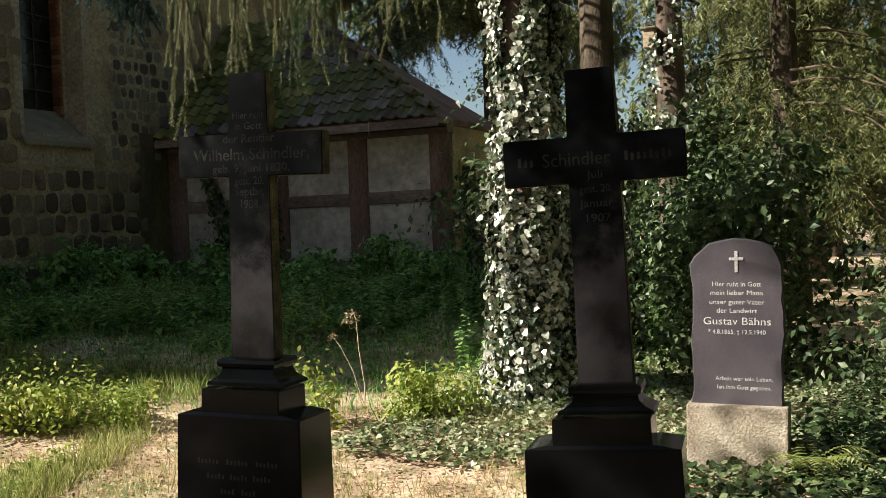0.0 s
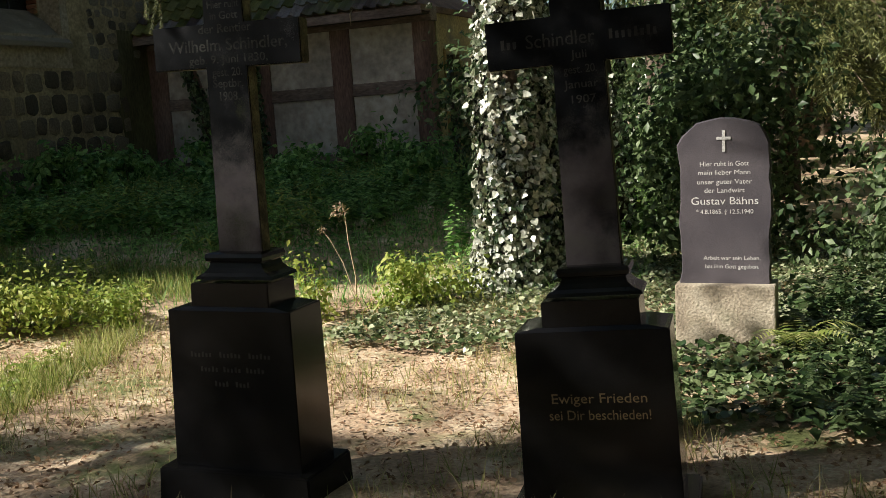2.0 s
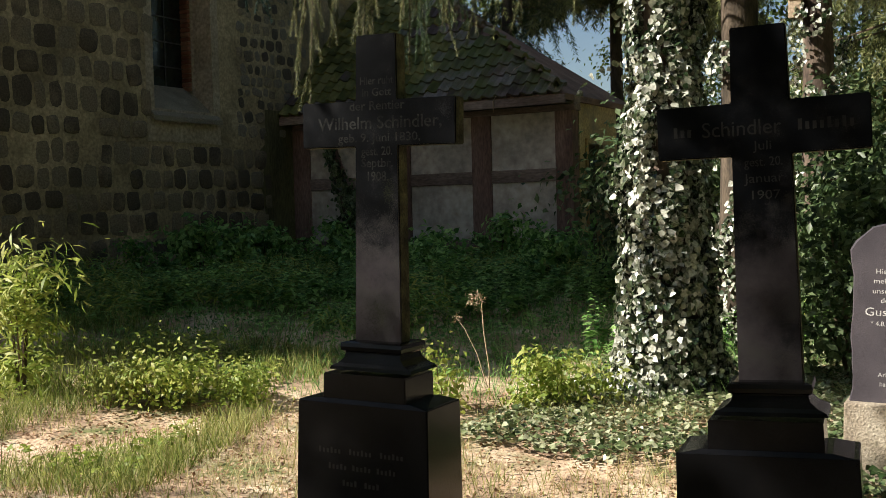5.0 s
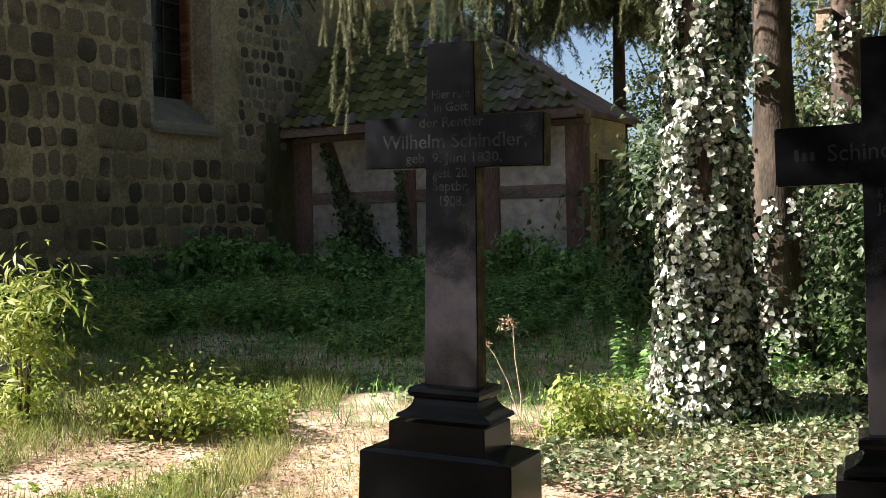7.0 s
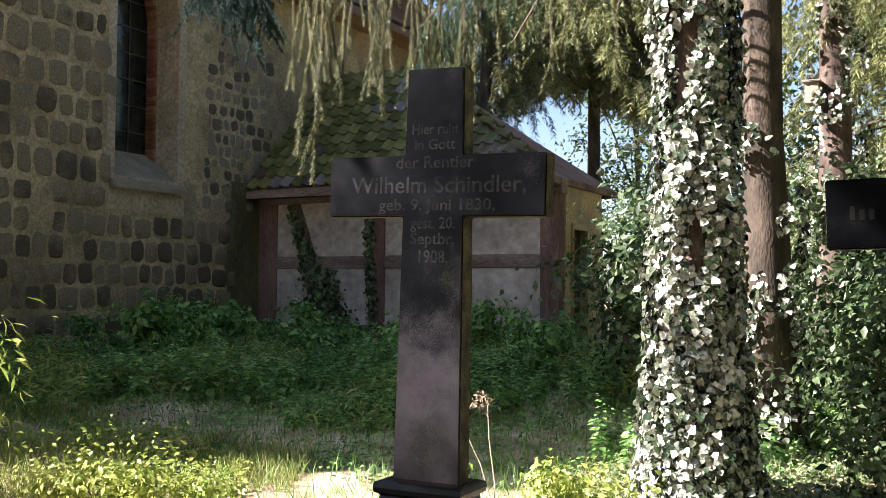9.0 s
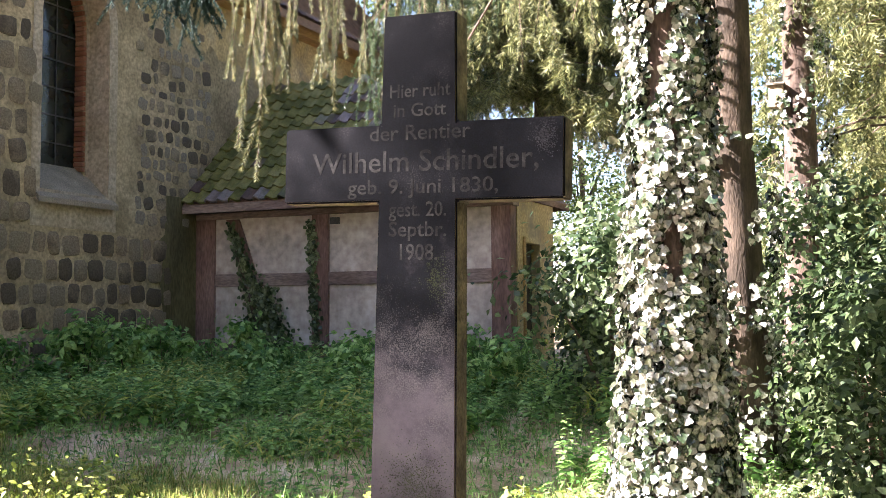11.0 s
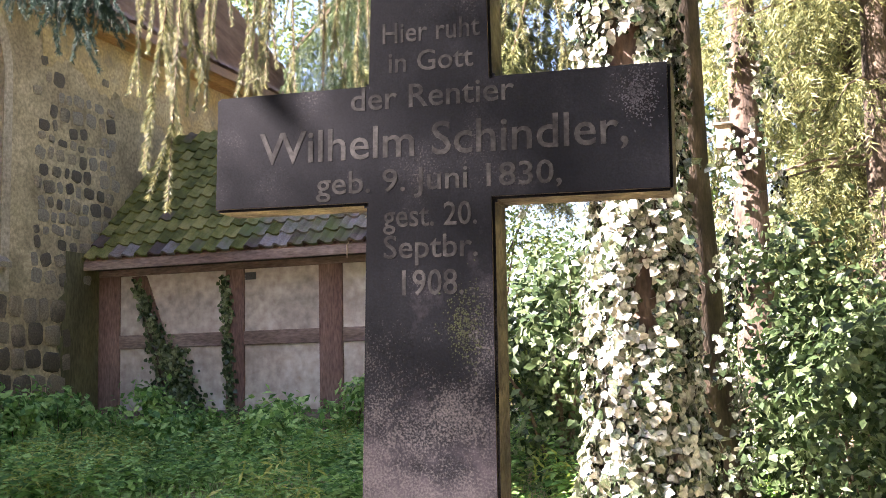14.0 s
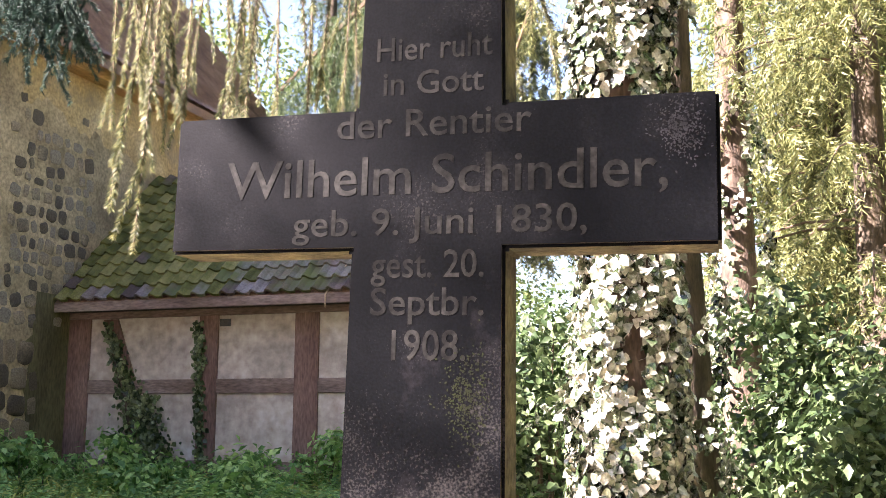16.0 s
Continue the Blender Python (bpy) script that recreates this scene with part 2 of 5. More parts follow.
# ---- building helpers ----


def part(name, bm, material, parent=None, label="", smooth=False):
    me = bpy.data.meshes.new(name)
    bm.to_mesh(me)
    bm.free()
    if smooth:
        for p in me.polygons:
            p.use_smooth = True
    me.materials.append(material)
    ob = new(name, me)
    ob.parent = parent
    return tagged(ob, label)


def thing(name, x=0, y=0, z=0, rz=0, label="", category="", group="", kind=""):
    ob = new(name)
    ob.matrix_world = pose(x, y, z, 0, 0, rz)
    return tagged(ob, label, category, group, kind)


def box(lo, hi, bevel=0.0, bm=None, segments=2):
    own = bm is None
    bm = bm or bmesh.new()
    made = bmesh.ops.create_cube(bm, size=1)["verts"]
    s, c = [hi[k] - lo[k] for k in range(3)], [(hi[k] + lo[k]) / 2 for k in range(3)]
    for v in made:
        v.co = Vector((v.co.x * s[0] + c[0], v.co.y * s[1] + c[1], v.co.z * s[2] + c[2]))
    if bevel and own:
        bmesh.ops.bevel(bm, geom=bm.edges[:], offset=bevel, segments=segments, affect="EDGES", profile=0.6)
    return bm


def frustum(w0, d0, z0, w1, d1, z1, bevel=0.0):
    """A four-sided block that is w0 by d0 at z0 and w1 by d1 at z1."""
    bm = bmesh.new()
    vs = [bm.verts.new((sx * w / 2, sy * d / 2, z)) for w, d, z in ((w0, d0, z0), (w1, d1, z1)) for sx, sy in ((-1, -1), (1, -1), (1, 1), (-1, 1))]
    for f in ((3, 2, 1, 0), (4, 5, 6, 7), (0, 1, 5, 4), (1, 2, 6, 5), (2, 3, 7, 6), (3, 0, 4, 7)):
        bm.faces.new([vs[k] for k in f])
    if bevel:
        bmesh.ops.bevel(bm, geom=bm.edges[:], offset=bevel, segments=2, affect="EDGES")
    return bm


def lathe_square(profile):
    """A moulding: rows of (half width, half depth, z) from the bottom up."""
    bm = bmesh.new()
    rings = [[bm.verts.new((sx * w, sy * d, z)) for sx, sy in ((-1, -1), (1, -1), (1, 1), (-1, 1))] for w, d, z in profile]
    bm.faces.new(rings[0][::-1])
    bm.faces.new(rings[-1])
    for a, b in zip(rings, rings[1:]):
        for k in range(4):
            bm.faces.new((a[k], a[(k + 1) % 4], b[(k + 1) % 4], b[k]))
    return bm


def tube(points, radii, sides=8, bm=None):
    bm = bm or bmesh.new()
    rings = []
    for k, p in enumerate(points):
        p = Vector(p)
        d = (Vector(points[min(k + 1, len(points) - 1)]) - Vector(points[max(k - 1, 0)])).normalized()
        a = d.orthogonal().normalized() if not rings else (last - d * last.dot(d)).normalized()
        last = a
        b = d.cross(a)
        rings.append([bm.verts.new(p + radii[k] * (math.cos(2 * math.pi * j / sides) * a + math.sin(2 * math.pi * j / sides) * b)) for j in range(sides)])
    for r0, r1 in zip(rings, rings[1:]):
        for j in range(sides):
            bm.faces.new((r0[j], r0[(j + 1) % sides], r1[(j + 1) % sides], r1[j]))
    bm.faces.new(rings[-1])
    bm.faces.new(rings[0][::-1])
    return bm


def fast_mesh(name, verts, faces, material, parent=None, label="", smooth=False):
    """verts (n, 3) and faces (m, k) as arrays, with one k for all faces."""
    me = bpy.data.meshes.new(name)
    m, k = faces.shape
    me.vertices.add(len(verts))
    me.vertices.foreach_set("co", np.ascontiguousarray(verts, dtype=np.float32).ravel())
    me.loops.add(m * k)
    me.loops.foreach_set("vertex_index", np.ascontiguousarray(faces, dtype=np.int32).ravel())
    me.polygons.add(m)
    me.polygons.foreach_set("loop_start", np.arange(0, m * k, k, dtype=np.int32))
    me.update(calc_edges=True)
    me.validate()
    if smooth:
        me.polygons.foreach_set("use_smooth", np.ones(m, dtype=bool))
    me.materials.append(material)
    ob = new(name, me)
    ob.parent = parent
    return tagged(ob, label)


LEAVES = {
    "ivy": (np.array([(0, 0, 0), (-0.50, 0.26, 0.07), (-0.35, 0.64, 0.02), (0, 1, -0.12), (0.35, 0.64, 0.02), (0.50, 0.26, 0.07), (0, 0.42, -0.04)]),
            np.array([(0, 6, 1), (1, 6, 2), (2, 6, 3), (3, 6, 4), (4, 6, 5), (5, 6, 0)])),
    "oval": (np.array([(0, 0, 0), (-0.28, 0.45, 0.08), (0, 1, -0.08), (0.28, 0.45, 0.08), (0, 0.5, 0)]),
             np.array([(0, 4, 1), (1, 4, 2), (2, 4, 3), (3, 4, 0)])),
    "long": (np.array([(0, 0, 0), (-0.09, 0.45, 0.02), (0, 1, -0.18), (0.09, 0.45, 0.02)]), np.array([(0, 3, 1), (1, 3, 2)])),
    "needle": (np.array([(-0.075, 0, 0), (0.075, 0, 0), (0, 1, 0)]), np.array([(0, 1, 2)])),
    "blade": (np.array([(-0.018, 0, 0), (0.018, 0, 0), (-0.014, 0.5, 0.05), (0.014, 0.5, 0.05), (0, 1, 0.28)]), np.array([(0, 1, 3), (0, 3, 2), (2, 3, 4)])),
}
RNG = np.random.default_rng(7)


def unit(a):
    return a / np.maximum(np.linalg.norm(a, axis=-1, keepdims=True), 1e-9)


def foliage(name, shape, at, along, facing, size, material, parent=None, label=""):
    """Leaves at places, each growing along one way and facing another, of given lengths, joined into one mesh."""
    tv, tf = LEAVES[shape]
    n = len(at)
    y = unit(along)
    x = unit(np.cross(y, facing))
    z = np.cross(x, y)
    s = np.asarray(size).reshape(-1, 1, 1) * np.ones((n, 1, 1))
    v = at[:, None, :] + s * (tv[None, :, 0:1] * x[:, None, :] + tv[None, :, 1:2] * y[:, None, :] + tv[None, :, 2:3] * z[:, None, :])
    f = tf[None] + (np.arange(n) * len(tv))[:, None, None]
    return fast_mesh(name, v.reshape(-1, 3), f.reshape(-1, tf.shape[1]), material, parent, label)


def rise(x, y):
    """Height of the ground: flat by the graves, rising gently to the buildings."""
    s = np.clip((0.6 * y - 0.5 * x - 2.4) / 5.0, 0, 1)
    far = np.clip((np.hypot(x, y) - 40) / 60, 0, 1)
    return 0.55 * s * s * (3 - 2 * s) * (1 - far) + 0.02 * np.sin(1.7 * x + 0.6) * np.cos(1.3 * y) + 0.012 * np.sin(4.1 * x - 2.3 * y)


def rnd(n, lo, hi):
    return RNG.uniform(lo, hi, n)


def scatter_up(n):
    a = RNG.normal(size=(n, 3))
    a[:, 2] = np.abs(a[:, 2])
    return a


# ---- ground ----
def build_ground():
    near = np.linspace(-16, 16, 161)
    far = np.array([-600, -300, -150, -80, -50, -35, -25, -20])
    xs = np.concatenate([far, near, -far[::-1]])
    ys = np.concatenate([far + 4, near + 4, -far[::-1] + 4])
    gx, gy = np.meshgrid(xs, ys)
    gz = rise(gx, gy) + np.where(np.hypot(gx, gy) < 14, RNG.normal(size=gx.shape) * 0.006, 0)
    nx = len(xs)
    v = np.stack([gx, gy, gz], -1).reshape(-1, 3)
    i, j = np.meshgrid(np.arange(len(xs) - 1), np.arange(len(ys) - 1))
    a = (j * nx + i).ravel()
    g = fast_mesh("ground", v, np.stack([a, a + 1, a + nx + 1, a + nx], -1), M_GROUND, smooth=True)
    tagged(g, "brown forest soil with needle litter and thin grass", "ground", kind="structure")


build_ground()

# ---- church ----
XC = -10.12
YA = 12.29
WIN_L, WIN_R, WIN_SILL, WIN_SPRING = 8.78, 10.13, 3.36, 5.87


def arch(l, r, sill, spring, steps=8):
    """A pointed arch's outline (y, z), from the lower left round to the lower right."""
    w = r - l
    pts = [(l, sill), (l, spring)]
    for k in range(1, steps + 1):
        a = math.pi - k / steps * math.pi / 3
        pts.append((r + w * math.cos(a), spring + w * math.sin(a)))
    for k in range(1, steps + 1):
        a = math.pi / 3 - k / steps * math.pi / 3
        pts.append((l + w * math.cos(a), spring + w * math.sin(a)))
    pts.append((r, sill))
    return pts


def strip_mesh(pts, x0, x1):
    """A band along an outline, from depth x0 to x1."""
    bm = bmesh.new()
    a = [bm.verts.new((x0, y, z)) for y, z in pts]
    b = [bm.verts.new((x1, y, z)) for y, z in pts]
    for k in range(len(pts) - 1):
        bm.faces.new((a[k], a[k + 1], b[k + 1], b[k]))
    return bm


def sheet_with_hole(outer, hole, x):
    bm = bmesh.new()
    edges = []
    for loop in (outer, hole):
        vs = [bm.verts.new((x, y, z)) for y, z in loop]
        edges += [bm.edges.new((vs[k], vs[(k + 1) % len(vs)])) for k in range(len(vs))]
    bmesh.ops.triangle_fill(bm, edges=edges, use_beauty=True, use_dissolve=False, normal=(1, 0, 0))
    return bm


CH_Y0, CH_Y1, EAVE = -0.50, 19.0, 7.33
hole = arch(WIN_L, WIN_R, WIN_SILL - 0.02, WIN_SPRING)
bm = sheet_with_hole([(CH_Y0, -0.3), (CH_Y1, -0.3), (CH_Y1, EAVE), (CH_Y0, EAVE)], hole, XC)
back = sheet_with_hole([(CH_Y0, -0.3), (CH_Y1, -0.3), (CH_Y1, EAVE), (CH_Y0, EAVE)], hole, XC - 0.9)
tmp = bpy.data.meshes.new("tmp")
back.to_mesh(tmp)
back.free()
bm.from_mesh(tmp)
bpy.data.meshes.remove(tmp)
for y, z0, z1 in ((CH_Y0, -0.3, EAVE), (CH_Y1, -0.3, EAVE)):
    bm.faces.new([bm.verts.new(c) for c in ((XC, y, z0), (XC - 0.9, y, z0), (XC - 0.9, y, z1), (XC, y, z1))])
bm.faces.new([bm.verts.new(c) for c in ((XC, CH_Y0, EAVE), (XC, CH_Y1, EAVE), (XC - 0.9, CH_Y1, EAVE), (XC - 0.9, CH_Y0, EAVE))])
church_wall = part("wall_church", bm, M_MORTAR)
tagged(church_wall, "rubble stone church wall with wide lime mortar joints", "wall", kind="structure")
for nm, lo, hi in (("wall_church_west", (-19, CH_Y0, -0.3), (XC - 0.9, CH_Y0 + 0.9, EAVE)), ("wall_church_east", (-19, CH_Y1 - 0.9, -0.3), (XC - 0.9, CH_Y1, EAVE)), ("wall_church_north", (-19.9, CH_Y0, -0.3), (-19, CH_Y1, EAVE))):
    tagged(part(nm, box(lo, hi), M_MORTAR), "rubble stone church wall", "wall", kind="structure")

# the church window: plastered reveal, brick inner reveal, leaded panes
window = thing("window_1", label="tall pointed church window with leaded dark panes", category="window", kind="structure")
part("reveal", strip_mesh(hole[::-1], XC, XC - 0.40), M_FRAMEPLASTER, window, "smooth grey plaster reveal")
inner = arch(WIN_L + 0.06, WIN_R - 0.06, WIN_SILL + 0.1, WIN_SPRING)
ring = sheet_with_hole(hole, inner, XC - 0.40)
part("inner_ring", ring, M_FRAMEPLASTER, window)
part("brick_backing", strip_mesh(inner[::-1], XC - 0.405, XC - 0.66), M_MORTAR, window)
pane_bm = bmesh.new()
pane_bm.faces.new([pane_bm.verts.new((XC - 0.62, y, z)) for y, z in inner])
part("pane", pane_bm, M_GLASS, window, "dark old glass")
for k in range(7):
    z = WIN_SILL + 0.35 + 0.42 * k
    part("lead_bar", box((XC - 0.615, WIN_L + 0.06, z), (XC - 0.595, WIN_R - 0.06, z + 0.02)), M_LEAD, window)
for k in range(1, 3):
    y = WIN_L + 0.06 + (WIN_R - WIN_L - 0.12) * k / 3
    part("lead_bar", box((XC - 0.612, y - 0.008, WIN_SILL + 0.1), (XC - 0.598, y + 0.008, 6.5)), M_LEAD, window)
sill = bmesh.new()
vs = [sill.verts.new(c) for c in ((XC + 0.10, WIN_L - 0.10, 3.14), (XC + 0.10, WIN_R + 0.13, 3.14), (XC - 0.55, WIN_R - 0.03, 3.72), (XC - 0.55, WIN_L + 0.03, 3.72),
                                  (XC + 0.10, WIN_L - 0.10, 3.22), (XC + 0.10, WIN_R + 0.13, 3.22), (XC - 0.55, WIN_R - 0.03, 3.80), (XC - 0.55, WIN_L + 0.03, 3.80))]
for f in ((3, 2, 1, 0), (4, 5, 6, 7), (0, 1, 5, 4), (1, 2, 6, 5), (2, 3, 7, 6), (3, 0, 4, 7)):
    sill.faces.new([vs[k] for k in f])
part("sill", sill, M_SLATE, window, "sloping grey stone sill")
# plaster surround, 3 mm proud of the mortar
outer = arch(WIN_L - 0.17, WIN_R + 0.17, WIN_SILL - 0.55, WIN_SPRING)
surround = sheet_with_hole(outer, hole, XC + 0.012)
part("surround", surround, M_FRAMEPLASTER, window, "ochre grey plaster surround")
brick_me = bpy.data.meshes.new("brick")
bb = box((-0.09, -0.055, -0.032), (0.09, 0.055, 0.032), 0.008, segments=1)
bb.to_mesh(brick_me)
bb.free()
brick_me.materials.append(M_BRICK)
z = WIN_SILL + 0.42
while z < 6.85:
    if z < WIN_SPRING:
        yr = WIN_R - 0.06
        rx = 0
    else:
        w = WIN_R - WIN_L - 0.12
        a = math.asin(min(0.86, (z - WIN_SPRING) / w))
        yr = WIN_L + 0.06 + w * math.cos(a)
        rx = math.degrees(a)
    b = new("brick", brick_me)
    b.parent = window
    b.matrix_world = pose(XC - 0.50, yr, z, rx, 0, random.uniform(-1, 1))
    z += 0.078

# church roof and cornice
cornice = box((XC - 0.1, CH_Y0 - 0.2, EAVE - 0.32), (XC + 0.30, CH_Y1 + 0.2, EAVE), 0.02)
tagged(part("trim_cornice", cornice, M_CORNICE), "ochre painted boarded eaves cornice of the church", "cornice", kind="structure")
roof = bmesh.new()
RX, RZ = -14.9, 13.8
p = [(XC + 0.50, EAVE - 0.08), (RX, RZ), (-20.3, EAVE - 0.08)]
vs = [[roof.verts.new((x, y, z + dz)) for y in (CH_Y0 - 0.1, CH_Y1 + 0.3)] for dz in (0, -0.16) for x, z in p]
for k in range(2):
    roof.faces.new((vs[k][0], vs[k][1], vs[k + 1][1], vs[k + 1][0]))
    roof.faces.new((vs[k + 4][0], vs[k + 4][1], vs[k + 3][1], vs[k + 3][0]))
roof.faces.new((vs[0][0], vs[3][0], vs[3][1], vs[0][1]))
roof.faces.new((vs[0][0], vs[1][0], vs[2][0], vs[5][0], vs[4][0], vs[3][0]))
roof.faces.new((vs[0][1], vs[3][1], vs[4][1], vs[5][1], vs[2][1], vs[1][1]))
tagged(part("roof_church", roof, M_TILEJOIN), "steep red-brown tiled church roof", "roof", kind="structure")


def roof_relief():
    ys = np.arange(5.0, CH_Y1 + 0.28, 0.05)
    sl = math.hypot(XC + 0.5 - RX, RZ - EAVE + 0.08)
    s_ = []
    for k in range(26):
        s_ += [(k * 0.31, 0.035), (k * 0.31 + 0.305, 0.004)]
    s_ = np.array([q for q in s_ if q[0] < sl])
    gy, gk = np.meshgrid(ys, np.arange(len(s_)))
    up = s_[gk, 1] + 0.03 * np.abs(np.sin(gy * math.pi / 0.25)) + 0.012
    fr = s_[gk, 0] / sl
    nx_, nz_ = (RZ - EAVE) / sl, (XC + 0.5 - RX) / sl
    v = np.stack([XC + 0.5 + (RX - XC - 0.5) * fr + nx_ * up, gy, EAVE - 0.08 + (RZ - EAVE + 0.08) * fr + nz_ * up], -1).reshape(-1, 3)
    i, j = np.meshgrid(np.arange(len(ys) - 1), np.arange(len(s_) - 1))
    a = (j * len(ys) + i).ravel()
    return v, np.stack([a, a + 1, a + len(ys) + 1, a + len(ys)], -1)


v_, f_ = roof_relief()
tagged(fast_mesh("tile_courses", v_, f_, M_TILEJOIN, bpy.data.objects["roof_church"]), kind="stuff")
for k, y in enumerate((CH_Y0 + 0.3, CH_Y1 - 0.3)):
    gb = bmesh.new()
    g = [gb.verts.new((x, yy, z)) for yy in (y - 0.3, y + 0.3) for x, z in ((XC, EAVE), (RX, RZ - 0.3), (-19.9, EAVE))]
    gb.faces.new(g[:3])
    gb.faces.new(g[5:2:-1])
    for a, b in ((0, 1), (1, 2), (2, 0)):
        gb.faces.new((g[a], g[b], g[b + 3], g[a + 3]))
    tagged(part("wall_gable", gb, M_OCHRE), "plastered church gable", "wall", kind="structure")
# ochre plaster field on the upper wall beside the window
pl = bmesh.new()
re_ = random.Random(77)
edge = [(10.85, EAVE - 0.3)]
y = 10.9
while y < 18.9:
    edge.append((y, 6.45 - 0.20 * (y - 11) + 0.30 * noise.noise(Vector((y * 1.6, 4.0, 0))) + re_.uniform(-0.10, 0.10)))
    y += re_.uniform(0.05, 0.14)
edge += [(18.9, 5.0), (18.9, EAVE - 0.3)]
fill = [pl.verts.new((XC + 0.014, y, z)) for y, z in edge]
bmesh.ops.triangle_fill(pl, edges=[pl.edges.new((fill[k], fill[(k + 1) % len(fill)])) for k in range(len(fill))], use_beauty=True, use_dissolve=False, normal=(1, 0, 0))
plaster = part("plaster_field", pl, M_OCHRE, church_wall, "flaking ochre lime plaster")

M_ALGAE = surface("mossy_damp_render", [(0.07, 0.065, 0.035), (0.13, 0.12, 0.06), (0.20, 0.18, 0.09)], 1.6, 0.95, 0.9, 35, streak=(1, 1, 0.3))
al_bm = bmesh.new()
ra_ = random.Random(5)
ring_ = [(YA - 0.03, 0.2), (YA - 0.03, 3.5)] + [(YA - 0.5 - 0.35 * (1 - q) + ra_.uniform(-0.09, 0.09) - 0.25 * math.sin(3 * q), 3.5 - 3.3 * q) for q in [k / 26 for k in range(27)]]
fill = [al_bm.verts.new((XC + 0.016, y, z)) for y, z in ring_]
bmesh.ops.triangle_fill(al_bm, edges=[al_bm.edges.new((fill[k], fill[(k + 1) % len(fill)])) for k in range(len(fill))], use_beauty=True, use_dissolve=False, normal=(1, 0, 0))
part("damp_render", al_bm, M_ALGAE, church_wall, "mossy damp render in the corner")

# ---- annex: half-timbered porch with a hipped tile roof ----
XA0, XA1, YB = XC + 0.003, -4.41, 14.2
ZP = 3.32
annex = thing("half_timbered_annex", 0, 0, 0.085, label="low half-timbered annex with pale panels and mossy tiled roof", category="outbuilding")


def abox(name, lo, hi, mat, bevel=0.0, label="", parent=None):
    ob = part(name, box(lo, hi, bevel), mat, None, label)
    ob.parent = parent or annex
    return ob


bpy.context.view_layer.update()
abox("plinth", (XA0, YA - 0.02, 0.2), (XA1, YA + 0.4, 0.84), M_MORTAR, 0.02, "rough stone plinth")
posts = [(XC + 0.01, -9.72), (-7.82, -7.51), (-6.27, -5.90), (-4.72, -4.41)]
for a, b in posts:
    abox("post", (a, YA - 0.045, 0.60), (b, YA + 0.2, 3.16), M_TIMBER, 0.012)
abox("sill_beam", (XA0 + 0.4, YA - 0.03, 0.80), (XA1 - 0.36, YA + 0.2, 0.98), M_RAIL, 0.012)
abox("top_plate", (XA0, YA - 0.055, 3.06), (XA1 + 0.05, YA + 0.2, 3.30), M_RAIL, 0.012)
for k in range(3):
    l, r = posts[k][1], posts[k + 1][0]
    abox("rail", (l - 0.01, YA - 0.035, 1.93), (r + 0.01, YA + 0.18, 2.14), M_RAIL, 0.012)
    for z0, z1 in ((0.97, 1.94), (2.13, 3.07)):
        abox("panel", (l - 0.01, YA - 0.005, z0), (r + 0.01, YA + 0.15, z1), M_PANEL, 0.01)
abox("inner_wall", (XA0 + 0.3, YA + 0.2, 0.6), (XA1 - 0.2, YA + 0.26, 3.1), M_DARKWOOD)
abox("vent_hole", (-7.50, YA - 0.012, 2.90), (-7.32, YA + 0.02, 3.01), M_LEAD)
brace = bmesh.new()
for x0, z0, x1, z1, w in ((-9.50, 3.05, -8.70, 0.97, 0.26),):
    pts = [(x0, z0), (x0 + w, z0), (x1 + w, z1), (x1, z1)]
    f = [brace.verts.new((x, YA - 0.03, z)) for x, z in pts]
    g = [brace.verts.new((x, YA + 0.1, z)) for x, z in pts]
    brace.faces.new(f)
    brace.faces.new(g[::-1])
    for k in range(4):
        brace.faces.new((f[k], g[k], g[(k + 1) % 4], f[(k + 1) % 4]))
br = part("brace", brace, M_TIMBER)
br.parent = annex
# east side: ochre plaster with a dark doorway
abox("side_wall", (XA1 - 0.25, YA + 0.24, 0.3), (XA1, YA + 0.55, 3.2), M_OCHRE)
abox("side_wall", (XA1 - 0.25, YA + 1.25, 0.3), (XA1, YB, 3.2), M_OCHRE)
abox("side_wall", (XA1 - 0.25, YA + 0.55, 2.55), (XA1, YA + 1.25, 3.2), M_OCHRE)
abox("door", (XA1 - 0.20, YA + 0.55, 0.4), (XA1 - 0.14, YA + 1.25, 2.55), M_DARKWOOD, 0.01, "dark weathered board door")
abox("door_frame", (XA1 - 0.1, YA + 0.47, 0.4), (XA1 + 0.03, YA + 0.55, 2.63), M_CORNICE, 0.01)
abox("back_wall", (XA0, YB - 0.3, 0.3), (XA1 - 0.25, YB, 3.2), M_OCHRE)

EY, EZ, TOPY, TOPZ = YA - 0.40, 3.30, YA + 2.09, 5.75
roof = bmesh.new()
HX = XA1 - 3.7
c = [(XC, EY, EZ), (XA1 + 0.04, EY, EZ), (HX, TOPY, TOPZ), (XC, TOPY, TOPZ), (XA1 + 0.04, YB + 0.75, EZ), (XC, YB + 0.75, EZ)]
lo_, hi_ = [roof.verts.new((x, y, z - 0.10)) for x, y, z in c], [roof.verts.new((x, y, z)) for x, y, z in c]
for vsx, flip in ((hi_, 1), (lo_, -1)):
    for f in ((0, 1, 2, 3), (1, 4, 2), (4, 5, 3, 2)):
        roof.faces.new([vsx[k] for k in (f if flip == 1 else f[::-1])])
for a, b in ((0, 1), (1, 4), (4, 5)):
    roof.faces.new((lo_[a], lo_[b], hi_[b], hi_[a]))
rf = part("roof", roof, M_TILEJOIN)
rf.parent = annex
abox("eaves_board", (XC + 0.02, EY - 0.03, EZ - 0.16), (XA1 + 0.05, EY + 0.0, EZ - 0.02), M_RAIL, 0.008, "weathered reddish eaves board")
